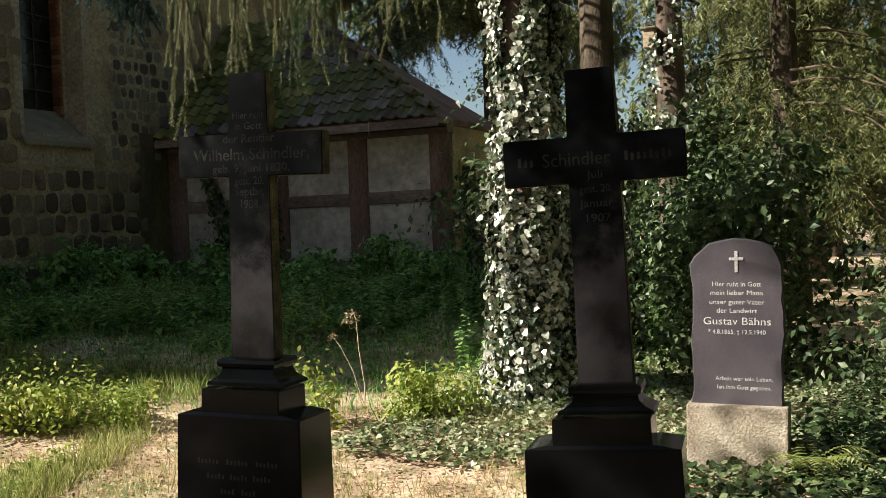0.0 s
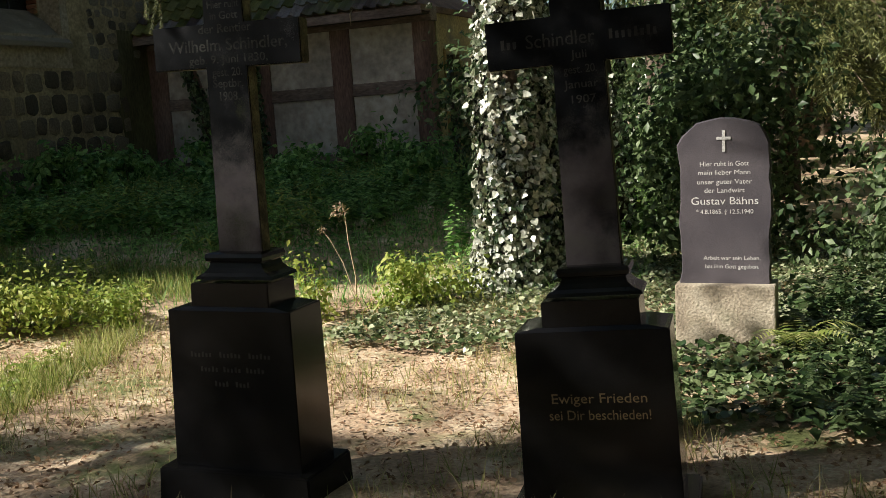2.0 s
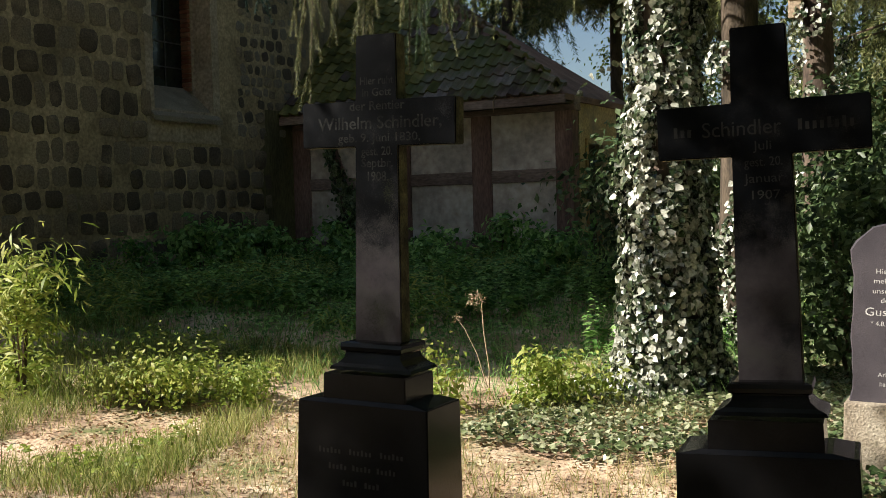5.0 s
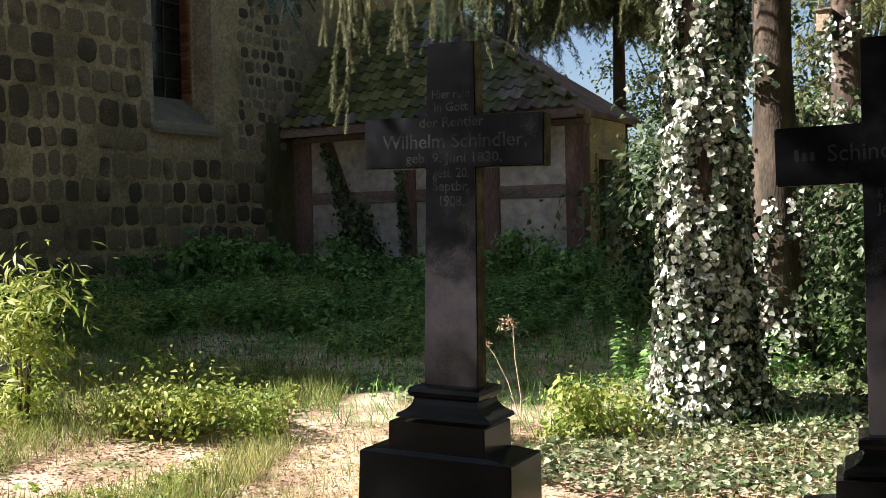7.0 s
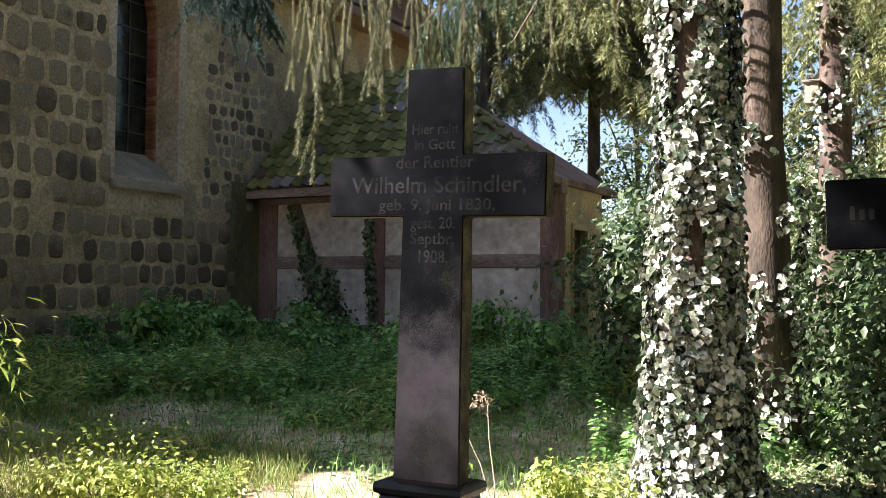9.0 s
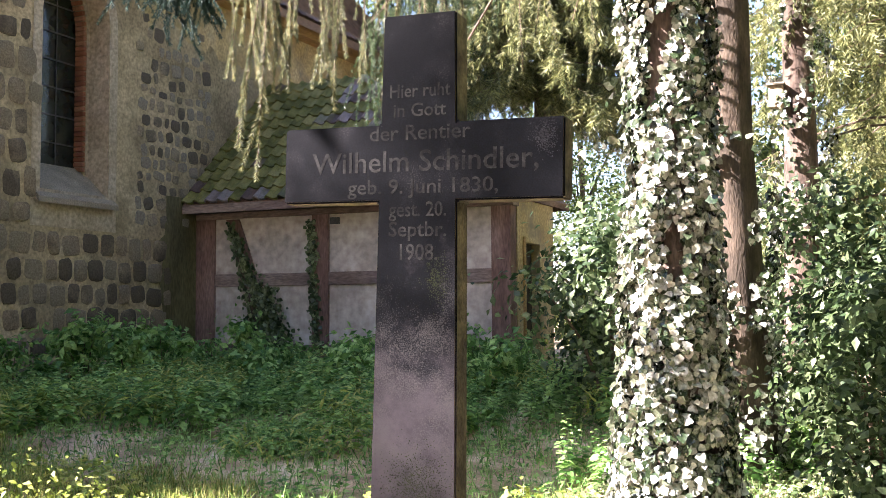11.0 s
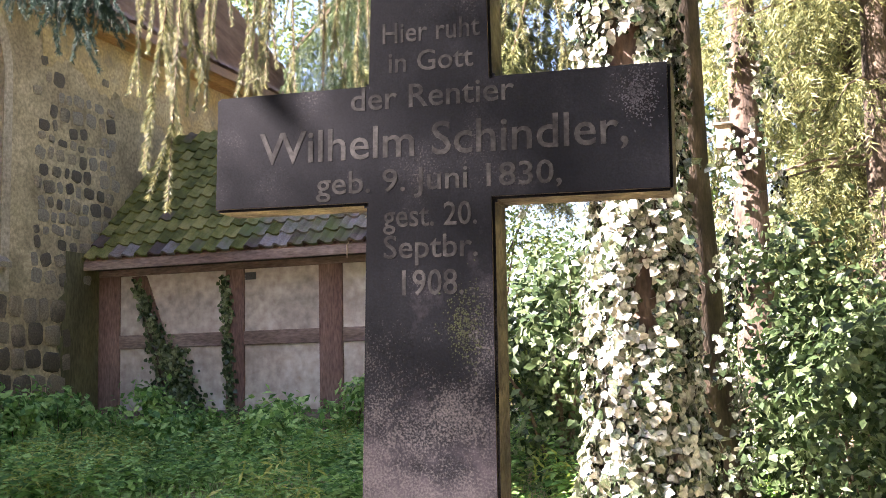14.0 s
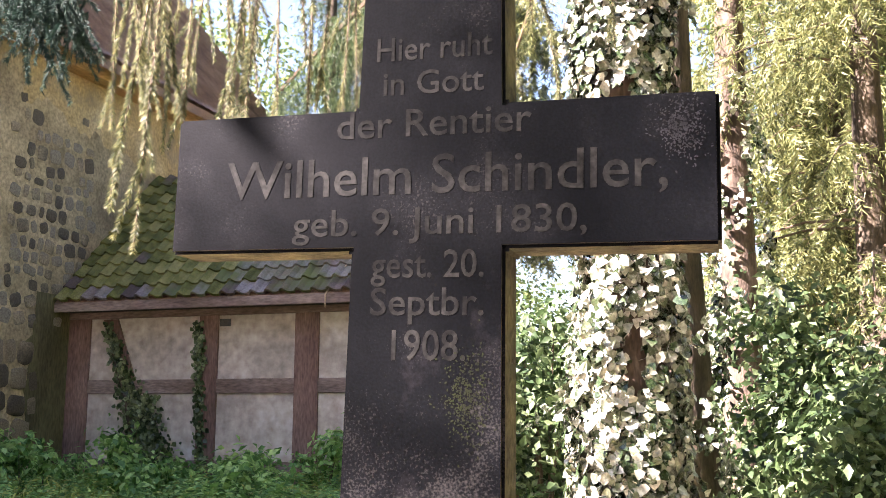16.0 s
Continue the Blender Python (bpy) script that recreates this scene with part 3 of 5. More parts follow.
abox("soffit", (XC + 0.02, EY + 0.01, EZ - 0.14), (XA1 + 0.02, YA - 0.06, EZ - 0.11), M_DARKWOOD)

# ---- grave crosses ----


def lettering(name, text, size, x, y, z, material, parent, depth=0.0003, width=None, weight=0.0):
    """Raised letters that face -y, centred at x on the plane y, each an object of its own."""
    cu = bpy.data.curves.new(name, "FONT")
    cu.body, cu.size, cu.align_x, cu.extrude, cu.offset = text, size, "CENTER", depth, weight * size
    cu.resolution_u = 3
    tmp_ob = new("tmp_text", cu)
    bpy.context.view_layer.update()
    me = bpy.data.meshes.new_from_object(tmp_ob.evaluated_get(bpy.context.evaluated_depsgraph_get()))
    bpy.data.objects.remove(tmp_ob)
    bpy.data.curves.remove(cu)
    bm = bmesh.new()
    bm.from_mesh(me)
    bpy.data.meshes.remove(me)
    xs = [v.co.x for v in bm.verts]
    sx = width / (max(xs) - min(xs)) if width else 1.0
    # outlines that touch, then those that stand above one another (dots, accents)
    seen, islands = set(), []
    for v in bm.verts:
        if v in seen:
            continue
        stack, found = [v], []
        seen.add(v)
        while stack:
            w = stack.pop()
            found.append(w)
            for e in w.link_edges:
                o = e.other_vert(w)
                if o not in seen:
                    seen.add(o)
                    stack.append(o)
        islands.append([min(w.co.x for w in found), max(w.co.x for w in found), {w.index for w in found}])
    islands.sort(key=lambda q: q[0])
    glyphs = []
    for lo, hi, ids in islands:
        if glyphs and lo < glyphs[-1][1] - 0.3 * min(hi - lo, glyphs[-1][1] - glyphs[-1][0]):
            glyphs[-1][1] = max(hi, glyphs[-1][1])
            glyphs[-1][2] |= ids
        else:
            glyphs.append([lo, hi, set(ids)])
    for lo, hi, ids in glyphs:
        one = bm.copy()
        bmesh.ops.delete(one, geom=[v for v in one.verts if v.index not in ids], context="VERTS")
        ob = part(name, one, material, parent)
        ob.matrix_basis = pose(x, y, z, 90) @ Matrix.Diagonal((sx, 1, 1, 1))
    bm.free()


def grave_cross(x, y, z, rz, lean, label, size=1.0):
    """A granite cross on its pedestal, sunk a little so that it leans to one side."""
    g = thing("grave_cross", x, y, z, rz, label, "grave cross", "black granite crosses")
    g.matrix_world = pose(x, y, z, 0, lean, rz) @ Matrix.Scale(size, 4)
    lower = [part("plinth", frustum(0.74, 0.42, -0.12, 0.72, 0.40, 0.11, 0.008), M_POLISH, g, "low granite plinth")]
    ped = frustum(0.610, 0.30, 0.11, 0.585, 0.275, 0.79, 0.004)
    lower.append(part("pedestal", ped, M_POLISH, g, "polished black granite pedestal"))
    lower.append(part("pedestal_cap", frustum(0.583, 0.273, 0.787, 0.42, 0.24, 0.802), M_POLISH, g))
    lower.append(part("base_block", frustum(0.375, 0.235, 0.799, 0.37, 0.23, 0.90, 0.004), M_POLISH, g))
    for o in lower:
        o.location = (-0.018, -0.008, -0.015)
    part("moulding", lathe_square([(0.183, 0.110, 0.899), (0.178, 0.106, 0.912), (0.15, 0.095, 0.925), (0.128, 0.088, 0.945), (0.122, 0.083, 0.965), (0.124, 0.085, 0.97),
                                   (0.135, 0.096, 0.975), (0.138, 0.099, 0.99), (0.135, 0.096, 1.005), (0.118, 0.08, 1.01)]), M_POLISH, g)
    # one piece: shaft and arms
    bm = bmesh.new()
    out = [(-0.106, 1.0), (0.106, 1.0), (0.0975, 1.775), (0.347, 1.775), (0.347, 1.955), (0.095, 1.955), (0.090, 2.21), (-0.090, 2.21), (-0.095, 1.955), (-0.347, 1.955), (-0.347, 1.775), (-0.0975, 1.775)]
    f = [bm.verts.new((a, -0.036, b)) for a, b in out]
    k = [bm.verts.new((a, 0.036, b)) for a, b in out]
    bm.faces.new(f)
    bm.faces.new(k[::-1])
    for i in range(len(out)):
        j = (i + 1) % len(out)
        bm.faces.new((f[j], f[i], k[i], k[j]))
    bmesh.ops.recalc_face_normals(bm, faces=bm.faces[:])
    bmesh.ops.bevel(bm, geom=[e for e in bm.edges if e.calc_face_angle(0) > 0.5], offset=0.004, segments=2, affect="EDGES")
    for face in bm.faces:
        face.material_index = int(face.normal.y > -0.6)
    part("cross", bm, M_GRANITE, g, "weathered black granite cross, sun dapples painted low on the shaft, rough paler flanks").data.materials.append(M_FLANK)
    return g


cross_l = grave_cross(-0.042, 0.090, 0.067, 3.0, 1.2, "black granite grave cross with worn gothic inscription on pedestal")
FY = -0.0364
for text, size, z, w in (("Hier ruht", 0.044, 2.017, 0.150), ("in Gott", 0.044, 1.972, 0.130), ("der Rentier", 0.050, 1.918, 0.250),
                         ("Wilhelm Schindler,", 0.070, 1.845, 0.560), ("geb. 9. Juni 1830,", 0.048, 1.794, 0.372), ("gest. 20.", 0.048, 1.741, 0.142),
                         ("Septbr.", 0.048, 1.695, 0.142), ("1908.", 0.052, 1.641, 0.092)):
    lettering("letter", text, size, 0.010 if w > 0.3 else 0.002, FY, z, M_LETTER, cross_l, width=w, weight=0.006)
for k, w in enumerate((0.42, 0.33, 0.20)):
    z = 0.585 - 0.062 * k
    yf = -(0.158 - 0.0125 * (z - 0.11) / 0.68)
    words = (3, 3, 2)[k]
    for q in range(words):
        a_ = -w / 2 + w * q / words
        for e in range(int((w / words - 0.02) / 0.018)):
            part("worn_letter", box((a_ + 0.018 * e, yf - 0.0006, z - 0.010), (a_ + 0.018 * e + 0.009, yf + 0.004, z + (0.012 if e in (0, 3) else 0.006)), 0), M_DIM, cross_l)
# lichen and moss that have settled on the stone
M_LICHEN = surface("grey_lichen", [(0.018, 0.018, 0.022), (0.034, 0.034, 0.040)], 40, 0.95, 0, 80)
M_MOSS = surface("yellow_green_moss", [(0.008, 0.011, 0.003), (0.018, 0.023, 0.005)], 40, 0.95, 0, 80)
for nm, cx, cz, wx, wz, n, mt in (("lichen_patch", 0.306, 1.910, 0.013, 0.017, 520, M_LICHEN),
                                  ("moss_patch", 0.055, 1.595, 0.014, 0.026, 520, M_MOSS), ("moss_patch", 0.01, 1.10, 0.04, 0.05, 2600, M_MOSS)):
    rl = np.random.default_rng(n)
    spot = np.stack([rl.normal(cx, wx, n), np.full(n, -0.0369), rl.normal(cz, wz, n)], -1)
    turn = rl.uniform(0, 2 * np.pi, n)
    fl = foliage(nm, "oval", spot, np.stack([np.cos(turn), 0 * turn, np.sin(turn)], -1), np.tile([0.0, -1.0, 0.0], (n, 1)), rl.uniform(0.0015, 0.0045, n), mt, cross_l)
    tagged(fl, "patchy growth on the granite", kind="stuff")
cross_r = grave_cross(1.443, 0.40, -0.078, 8.0, -1.4, "black granite grave cross with gilt pedestal verse in shade", 1.03)
for text, size, z, w in (("Schindler", 0.074, 1.845, 0.26), ("Juli", 0.044, 1.792, 0.06), ("gest. 20.", 0.044, 1.737, 0.125), ("Januar", 0.044, 1.682, 0.130), ("1907", 0.044, 1.625, 0.092)):
    lettering("letter", text, size, 0.005 if size < 0.07 else -0.065, FY, z, M_DIM, cross_r, width=w)
for a_, count in ((-0.290, 3), (0.120, 8)):
    for q in range(count):
        tall = 0.036 if q in (0, 4, 6) else 0.026
        part("worn_letter", box((a_ + 0.023 * q, FY - 0.0006, 1.850), (a_ + 0.023 * q + 0.012, FY + 0.002, 1.850 + tall), 0), M_DIM, cross_r)
lettering("letter", "Ewiger Frieden", 0.055, -0.005, -0.1525, 0.495, M_GOLD, cross_r, width=0.36)
lettering("letter", "sei Dir beschieden!", 0.055, -0.005, -0.1535, 0.43, M_GOLD, cross_r, width=0.385)

# ---- dark gravestone ----
slab = thing("gravestone", 1.535, 2.98, 0.075, 2.0, "dark grey gravestone with rough-hewn edges on pale base", "gravestone")
slab.matrix_world = pose(1.535, 2.98, 0.075, 0, 1.2, 2.0)
part("base", box((-0.30, -0.13, -0.18), (0.30, 0.15, 0.36), 0.01), M_SANDBASE, slab, "pale rough cast stone base")
rs = random.Random(4)
side = [(0.36 + 0.86 * k / 12) for k in range(13)]
out = [(0.268 + rs.uniform(-0.012, 0.008), z) for z in side] + [(0.24, 1.27), (0.21, 1.325), (0.15, 1.35), (0.07, 1.37), (-0.02, 1.375), (-0.1, 1.36), (-0.16, 1.345), (-0.2, 1.31), (-0.245, 1.265)]
out += [(-0.268 + rs.uniform(-0.008, 0.012), z) for z in side[::-1]]
bm = bmesh.new()
f = [bm.verts.new((a, -0.055, b)) for a, b in out]
m1 = [bm.verts.new((a * 1.03 + rs.uniform(-0.004, 0.004), -0.03, b + (0.008 if b > 1.25 else 0))) for a, b in out]
k = [bm.verts.new((a * 1.02, 0.07, b)) for a, b in out]
bm.faces.new(f)
bm.faces.new(k[::-1])
for r0, r1 in ((f, m1), (m1, k)):
    for i in range(len(out)):
        j = (i + 1) % len(out)
        bm.faces.new((r0[i], r1[i], r1[j], r0[j]))
bmesh.ops.recalc_face_normals(bm, faces=bm.faces[:])
part("slab", bm, M_GREY_STONE, slab, "dark grey slab with hewn edge")
cr = box((-0.009, -0.060, 1.175), (0.009, -0.054, 1.305))
box((-0.042, -0.0605, 1.248), (0.042, -0.0545, 1.265), bm=cr)
part("cross_relief", cr, M_WHITE, slab)
for text, size, z, w in (("Hier ruht in Gott", 0.042, 1.088, 0.29), ("mein lieber Mann", 0.042, 1.035, 0.31), ("unser guter Vater", 0.042, 0.978, 0.325), ("der Landwirt", 0.042, 0.925, 0.24),
                         ("Gustav B\u00e4hns", 0.066, 0.852, 0.40), ("* 4.8.1865, \u2020 12.5.1940", 0.038, 0.795, 0.34), ("Arbeit war sein Leben,", 0.036, 0.508, 0.34), ("hat ihm Gott gegeben.", 0.036, 0.455, 0.32)):
    lettering("letter", text, size, 0.0 if z > 0.6 else 0.04, -0.0565, z, M_WHITE, slab, width=w)

# ---- plants ----


def trunk_pts(x, y, h, lean=(0, 0), base=0.0, n=9, wob=0.04, seed=0):
    r = random.Random(seed)
    return [(x + lean[0] * k / (n - 1) + r.uniform(-wob, wob) * (k > 0), y + lean[1] * k / (n - 1) + r.uniform(-wob, wob) * (k > 0), base + h * (k / (n - 1)) ** 1.15) for k in range(n)]


def trunk_mesh(pts, r0, r1, sides=14, flare=1.5):
    n = len(pts)
    rad = [(r0 + (r1 - r0) * k / (n - 1)) * (flare if k == 0 else 1.12 if k == 1 else 1) for k in range(n)]
    bm = tube(pts, rad, sides)
    for v in bm.verts:
        v.co += 0.05 * r0 * Vector((noise.noise(v.co * 5), noise.noise(v.co * 5 + Vector((9, 0, 0))), 0)) * 4
    return bm


def spruce_branches(origin, base_z, top_z, reach, count, seed, hang=0.6, density=1.0, sector=None):
    """Places and ways of needle sprays on drooping whorled branches: arrays of foot, way and length, and the branch lines."""
    r = np.random.default_rng(seed)
    feet, ways, lines = [], [], []
    for _ in range(count):
        z = r.uniform(base_z, top_z)
        a = r.uniform(0, 2 * np.pi) if sector is None else r.uniform(*sector)
        L = reach * (1 - 0.75 * (z - base_z) / max(0.1, top_z - base_z)) * r.uniform(0.75, 1.1)
        d = np.array([np.cos(a), np.sin(a), 0])
        n = max(4, int(L / 0.25))
        s = np.linspace(0, 1, n)
        line = np.array(origin)[None] * [1, 1, 0] + d * (L * s)[:, None]
        line[:, 2] = z + 0.10 * L * s - 0.42 * L * s ** 2
        lines.append(line)
        side = np.array([-d[1], d[0], 0])
        for p, q in zip(line[1:], s[1:]):
            for k in range(max(1, int(3 * density))):
                sg = r.choice((-1, 1))
                w = side * sg * r.uniform(0.15, 0.9) + d * r.uniform(-0.1, 0.6) + np.array([0, 0, -r.uniform(0.3, 1.6) * hang])
                w /= np.linalg.norm(w)
                ln_ = r.uniform(0.25, 0.75) * (1.15 - 0.4 * q)
                feet.append(p)
                ways.append(w * ln_)
    return np.array(feet), np.array(ways), lines


def needles_on(feet, ways, per_m, size, r, droop=0.25):
    """Needles along straight-ish shoots that bow down towards their tips."""
    L = np.linalg.norm(ways, axis=1)
    n = np.maximum(3, (L * per_m).astype(int))
    idx = np.repeat(np.arange(len(feet)), n)
    s = r.uniform(0, 1, len(idx))
    at = feet[idx] + ways[idx] * s[:, None]
    at[:, 2] -= droop * L[idx] * s ** 2
    w = unit(ways[idx] - np.array([0, 0, 1.0]) * (2 * droop * L[idx] * s)[:, None])
    out = unit(np.cross(w, r.normal(size=(len(idx), 3))))
    along = unit(w * 0.75 + out * 0.75)
    return at, along, np.full(len(idx), size) * r.uniform(0.7, 1.15, len(idx))


def spruce(x, y, h, r0, crown_z, reach, count, seed, label, per_m=45, needle=0.05, density=1.0, mat=None, bark=None, hang=0.6, sector=None, group="spruces"):
    t = thing("spruce_tree", x, y, 0, 0, label, "tree", group)
    gz = float(rise(np.array(x), np.array(y)))
    pts = trunk_pts(0, 0, h, base=gz - 0.15, seed=seed)
    part("trunk", trunk_mesh(pts, r0, 0.04), bark or M_BARK, t, smooth=True)
    r = np.random.default_rng(seed)
    f, w, lines = spruce_branches((0, 0, 0), crown_z, h * 0.98, reach, count, seed, hang, density, sector)
    limb = bmesh.new()
    for line in lines:
        tube([tuple(p) for p in line[::2]], [0.020 * (1 - 0.85 * k / max(1, len(line[::2]) - 1)) for k in range(len(line[::2]))], 5, limb)
    tagged(part("branchwork", limb, M_TWIG, t), kind="stuff")
    at, al, sz = needles_on(f, w, per_m, needle, r)
    foliage("crown", "needle", at, al, scatter_up(len(at)), sz, mat or M_NEEDLE, t)
    return t


def bush(name, x, y, rx, ry, h, n, size, mat, seed, label, category="bush", shape="oval", group="", base=0.0, stems=7):
    """A shrub: stems and leaves in uneven clumps."""
    r = np.random.default_rng(seed)
    b = thing(name, x, y, 0, 0, label, category, group)
    gz = float(rise(np.array(x), np.array(y)))
    clumps = max(6, n // 160)
    cen = np.stack([r.normal(0, 0.42, clumps) * rx, r.normal(0, 0.42, clumps) * ry, gz + base + h * r.uniform(0.08, 0.95, clumps) ** 0.85], -1)
    sp = (0.16 * (rx + ry + h) / 3 + 0.06) * r.uniform(0.6, 1.3, clumps)
    k = r.integers(0, clumps, n)
    at = cen[k] + r.normal(size=(n, 3)) * sp[k][:, None] * [1, 1, 0.75]
    at[:, 2] = np.maximum(at[:, 2], gz + 0.02)
    out = unit(at - cen[k]) + [0, 0, 0.5] + r.normal(size=(n, 3)) * 0.5
    al = unit(np.cross(out, r.normal(size=(n, 3)))) + [0, 0, -0.25]
    st = bmesh.new()
    for q in range(stems):
        c_ = cen[r.integers(0, clumps)]
        tube([(c_[0] * 0.12, c_[1] * 0.12, gz - 0.05), (c_[0] * 0.5, c_[1] * 0.5, gz + (c_[2] - gz) * 0.6), tuple(c_)], [0.012 * h, 0.008 * h, 0.003 * h], 5, st)
    tagged(part("stemwork", st, M_TWIG, b), kind="stuff")
    foliage("leaves", shape, at, al, out, size * r.uniform(0.6, 1.25, n), mat, b)
    return b


# ivy-clad spruce trunk in the sun
TA = (-0.49, 5.02)
ivy_tree = thing("ivy_clad_spruce", *TA, 0, 0, "sunlit spruce trunk thickly grown with glossy ivy", "tree")
pts = trunk_pts(0, 0, 15, base=-0.1, seed=3, wob=0.02)
part("trunk", trunk_mesh(pts, 0.25, 0.05, 20, 1.7), M_REDBARK, ivy_tree, smooth=True)


def ivy_coat(parent, n, top, radii, seed, low=-0.42, slope=0.07, size=(0.036, 0.078)):
    """Ivy leaves over a trunk whose radius is given by rows of (height, radius)."""
    r = np.random.default_rng(seed)
    z = r.uniform(0, 1, n) ** 1.15 * top
    a = r.uniform(0, 2 * np.pi, n)
    thick = np.array([noise.noise(Vector((math.cos(q) * 2.6, math.sin(q) * 2.6, zz * 2.2 + seed))) for q, zz in zip(a, z)])
    ok = thick > low + slope * z
    z, a, thick = z[ok], a[ok], thick[ok]
    n = len(z)
    rad = np.interp(z, [q[0] for q in radii], [q[1] for q in radii]) + 0.08 * r.uniform(0, 1, n) ** 1.6 + 0.12 * np.clip(thick + 0.15, 0, 1)
    at = np.stack([rad * np.cos(a), rad * np.sin(a), z], -1)
    out = np.stack([np.cos(a), np.sin(a), 0.3 + 0 * a], -1) + r.normal(size=(n, 3)) * 0.33
    al = np.stack([0.5 * r.normal(size=n), 0.5 * r.normal(size=n), -np.ones(n)], -1) + r.normal(size=(n, 3)) * 0.5
    return foliage("ivy", "ivy", at, al, out, r.uniform(*size, n), M_IVY, parent, "dark glossy ivy leaves, some tinted pale as sun glints")


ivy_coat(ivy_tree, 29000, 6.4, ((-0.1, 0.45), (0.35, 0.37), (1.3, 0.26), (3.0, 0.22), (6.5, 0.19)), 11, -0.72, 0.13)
r = np.random.default_rng(12)
# loose ivy sprays that stand away from the trunk
sp_at, sp_al = [], []
for k in range(34):
    a0, z0 = r.uniform(0, 2 * np.pi), r.uniform(0.5, 5.2)
    L = r.uniform(0.12, 0.42)
    for q in np.linspace(0.1, 1, 8):
        d = np.array([math.cos(a0), math.sin(a0), 0.3 - 0.8 * q])
        sp_at.append([(0.30 + L * q) * math.cos(a0), (0.30 + L * q) * math.sin(a0), z0 + 0.2 * q - 0.35 * q * q])
        sp_al.append(d + r.normal(size=3) * 0.8)
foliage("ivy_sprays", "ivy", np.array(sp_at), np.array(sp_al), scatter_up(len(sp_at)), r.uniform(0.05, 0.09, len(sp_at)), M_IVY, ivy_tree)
f, w, lines = spruce_branches((0, 0, 0), 6.8, 14.5, 2.6, 60, 21, 0.7)
for sec, cnt, sd in (((1.95, 2.75), 12, 22), ((-1.9, -0.5), 5, 23)):
    f2, w2, l2 = spruce_branches((0, 0, 0), 4.7, 6.8, 3.3, cnt, sd, 1.6, 1.7, sec)
    at, al, sz = needles_on(f2, w2, 60, 0.055, r)
    foliage("low_foliage", "needle", at, al, scatter_up(len(at)), sz, M_TIPS, ivy_tree, "pale hanging shoots")
    lines = lines + l2
at, al, sz = needles_on(f, w, 40, 0.06, r)
foliage("crown", "needle", at, al, scatter_up(len(at)), sz, M_NEEDLE, ivy_tree)
# a dark bough that droops towards the graves
bq = np.linspace(0, 1, 9)
bough = np.stack([-2.3 * bq, -0.10 * bq, 5.5 - 1.1 * bq - 0.6 * bq ** 2], -1)
lines = lines + [bough]
bf, bw = [], []
for k in range(130):
    q = r.uniform(0.35, 1)
    foot = np.array([np.interp(q, bq, bough[:, c]) for c in range(3)])
    bf.append(foot + r.normal(0, 0.05, 3))
    bw.append(np.array([r.uniform(-0.25, 0.15), r.uniform(-0.3, 0.3), -r.uniform(0.35, 0.95)]))
at, al, sz = needles_on(np.array(bf), np.array(bw), 420, 0.032, r, 0.1)
foliage("bough", "needle", at, al, scatter_up(len(at)), sz, M_NEEDLE, ivy_tree, "dark drooping bough")
limb = bmesh.new()
for line in lines:
    tube([tuple(p) for p in line[::2]], [max(0.004, 0.03 - 0.004 * q) for q in range(len(line[::2]))], 5, limb)
tagged(part("branchwork", limb, M_TWIG, ivy_tree), kind="stuff")

# trees behind
ivy_coat(spruce(-0.40, 7.25, 15, 0.24, 6.5, 2.4, 60, 31, "tall brown spruce trunk with ivy round its foot", bark=M_BARK), 6000, 3.2, ((-0.1, 0.38), (1.3, 0.26), (3.0, 0.24)), 13, -0.3, 0.2)
ivy_coat(spruce(-0.02, 9.1, 15, 0.20, 6.0, 2.4, 60, 32, "spruce with reddish bark and climbing ivy", bark=M_REDBARK), 6000, 5.0, ((-0.1, 0.33), (1.3, 0.22), (5.0, 0.19)), 14, -0.1, 0.06)
spruce(1.2, 9.7, 16, 0.20, 2.6, 2.6, 110, 33, "spruce with low drooping yellow-green branches", bark=M_BARK, mat=M_TIPS, hang=1.1, per_m=60, needle=0.09, density=2.6)
spruce(-7.0, 21.0, 20, 0.2, 6.7, 3.8, 260, 34, "spruce with hanging sunlit yellow-green branches", mat=M_TIPS, hang=1.3, per_m=70, needle=0.20, density=2.0)
spruce(-8.6, 18.4, 15, 0.2, 4.6, 1.5, 150, 40, "dark spruce behind the annex", per_m=60, needle=0.10, density=1.8, hang=1.0)
spruce(1.1, 14.0, 17, 0.2, 1.6, 3.4, 220, 38, "spruce with hanging sunlit yellow-green branches", mat=M_TIPS, hang=1.4, per_m=70, needle=0.14, density=2.0)
# out of view, added to put the near left ground in shade
spruce(-5.95, -2.74, 5.2, 0.06, 0.5, 1.9, 120, 39, "unseen young dense spruce added beside the church corner for ground shade", per_m=70, needle=0.07, density=1.6)
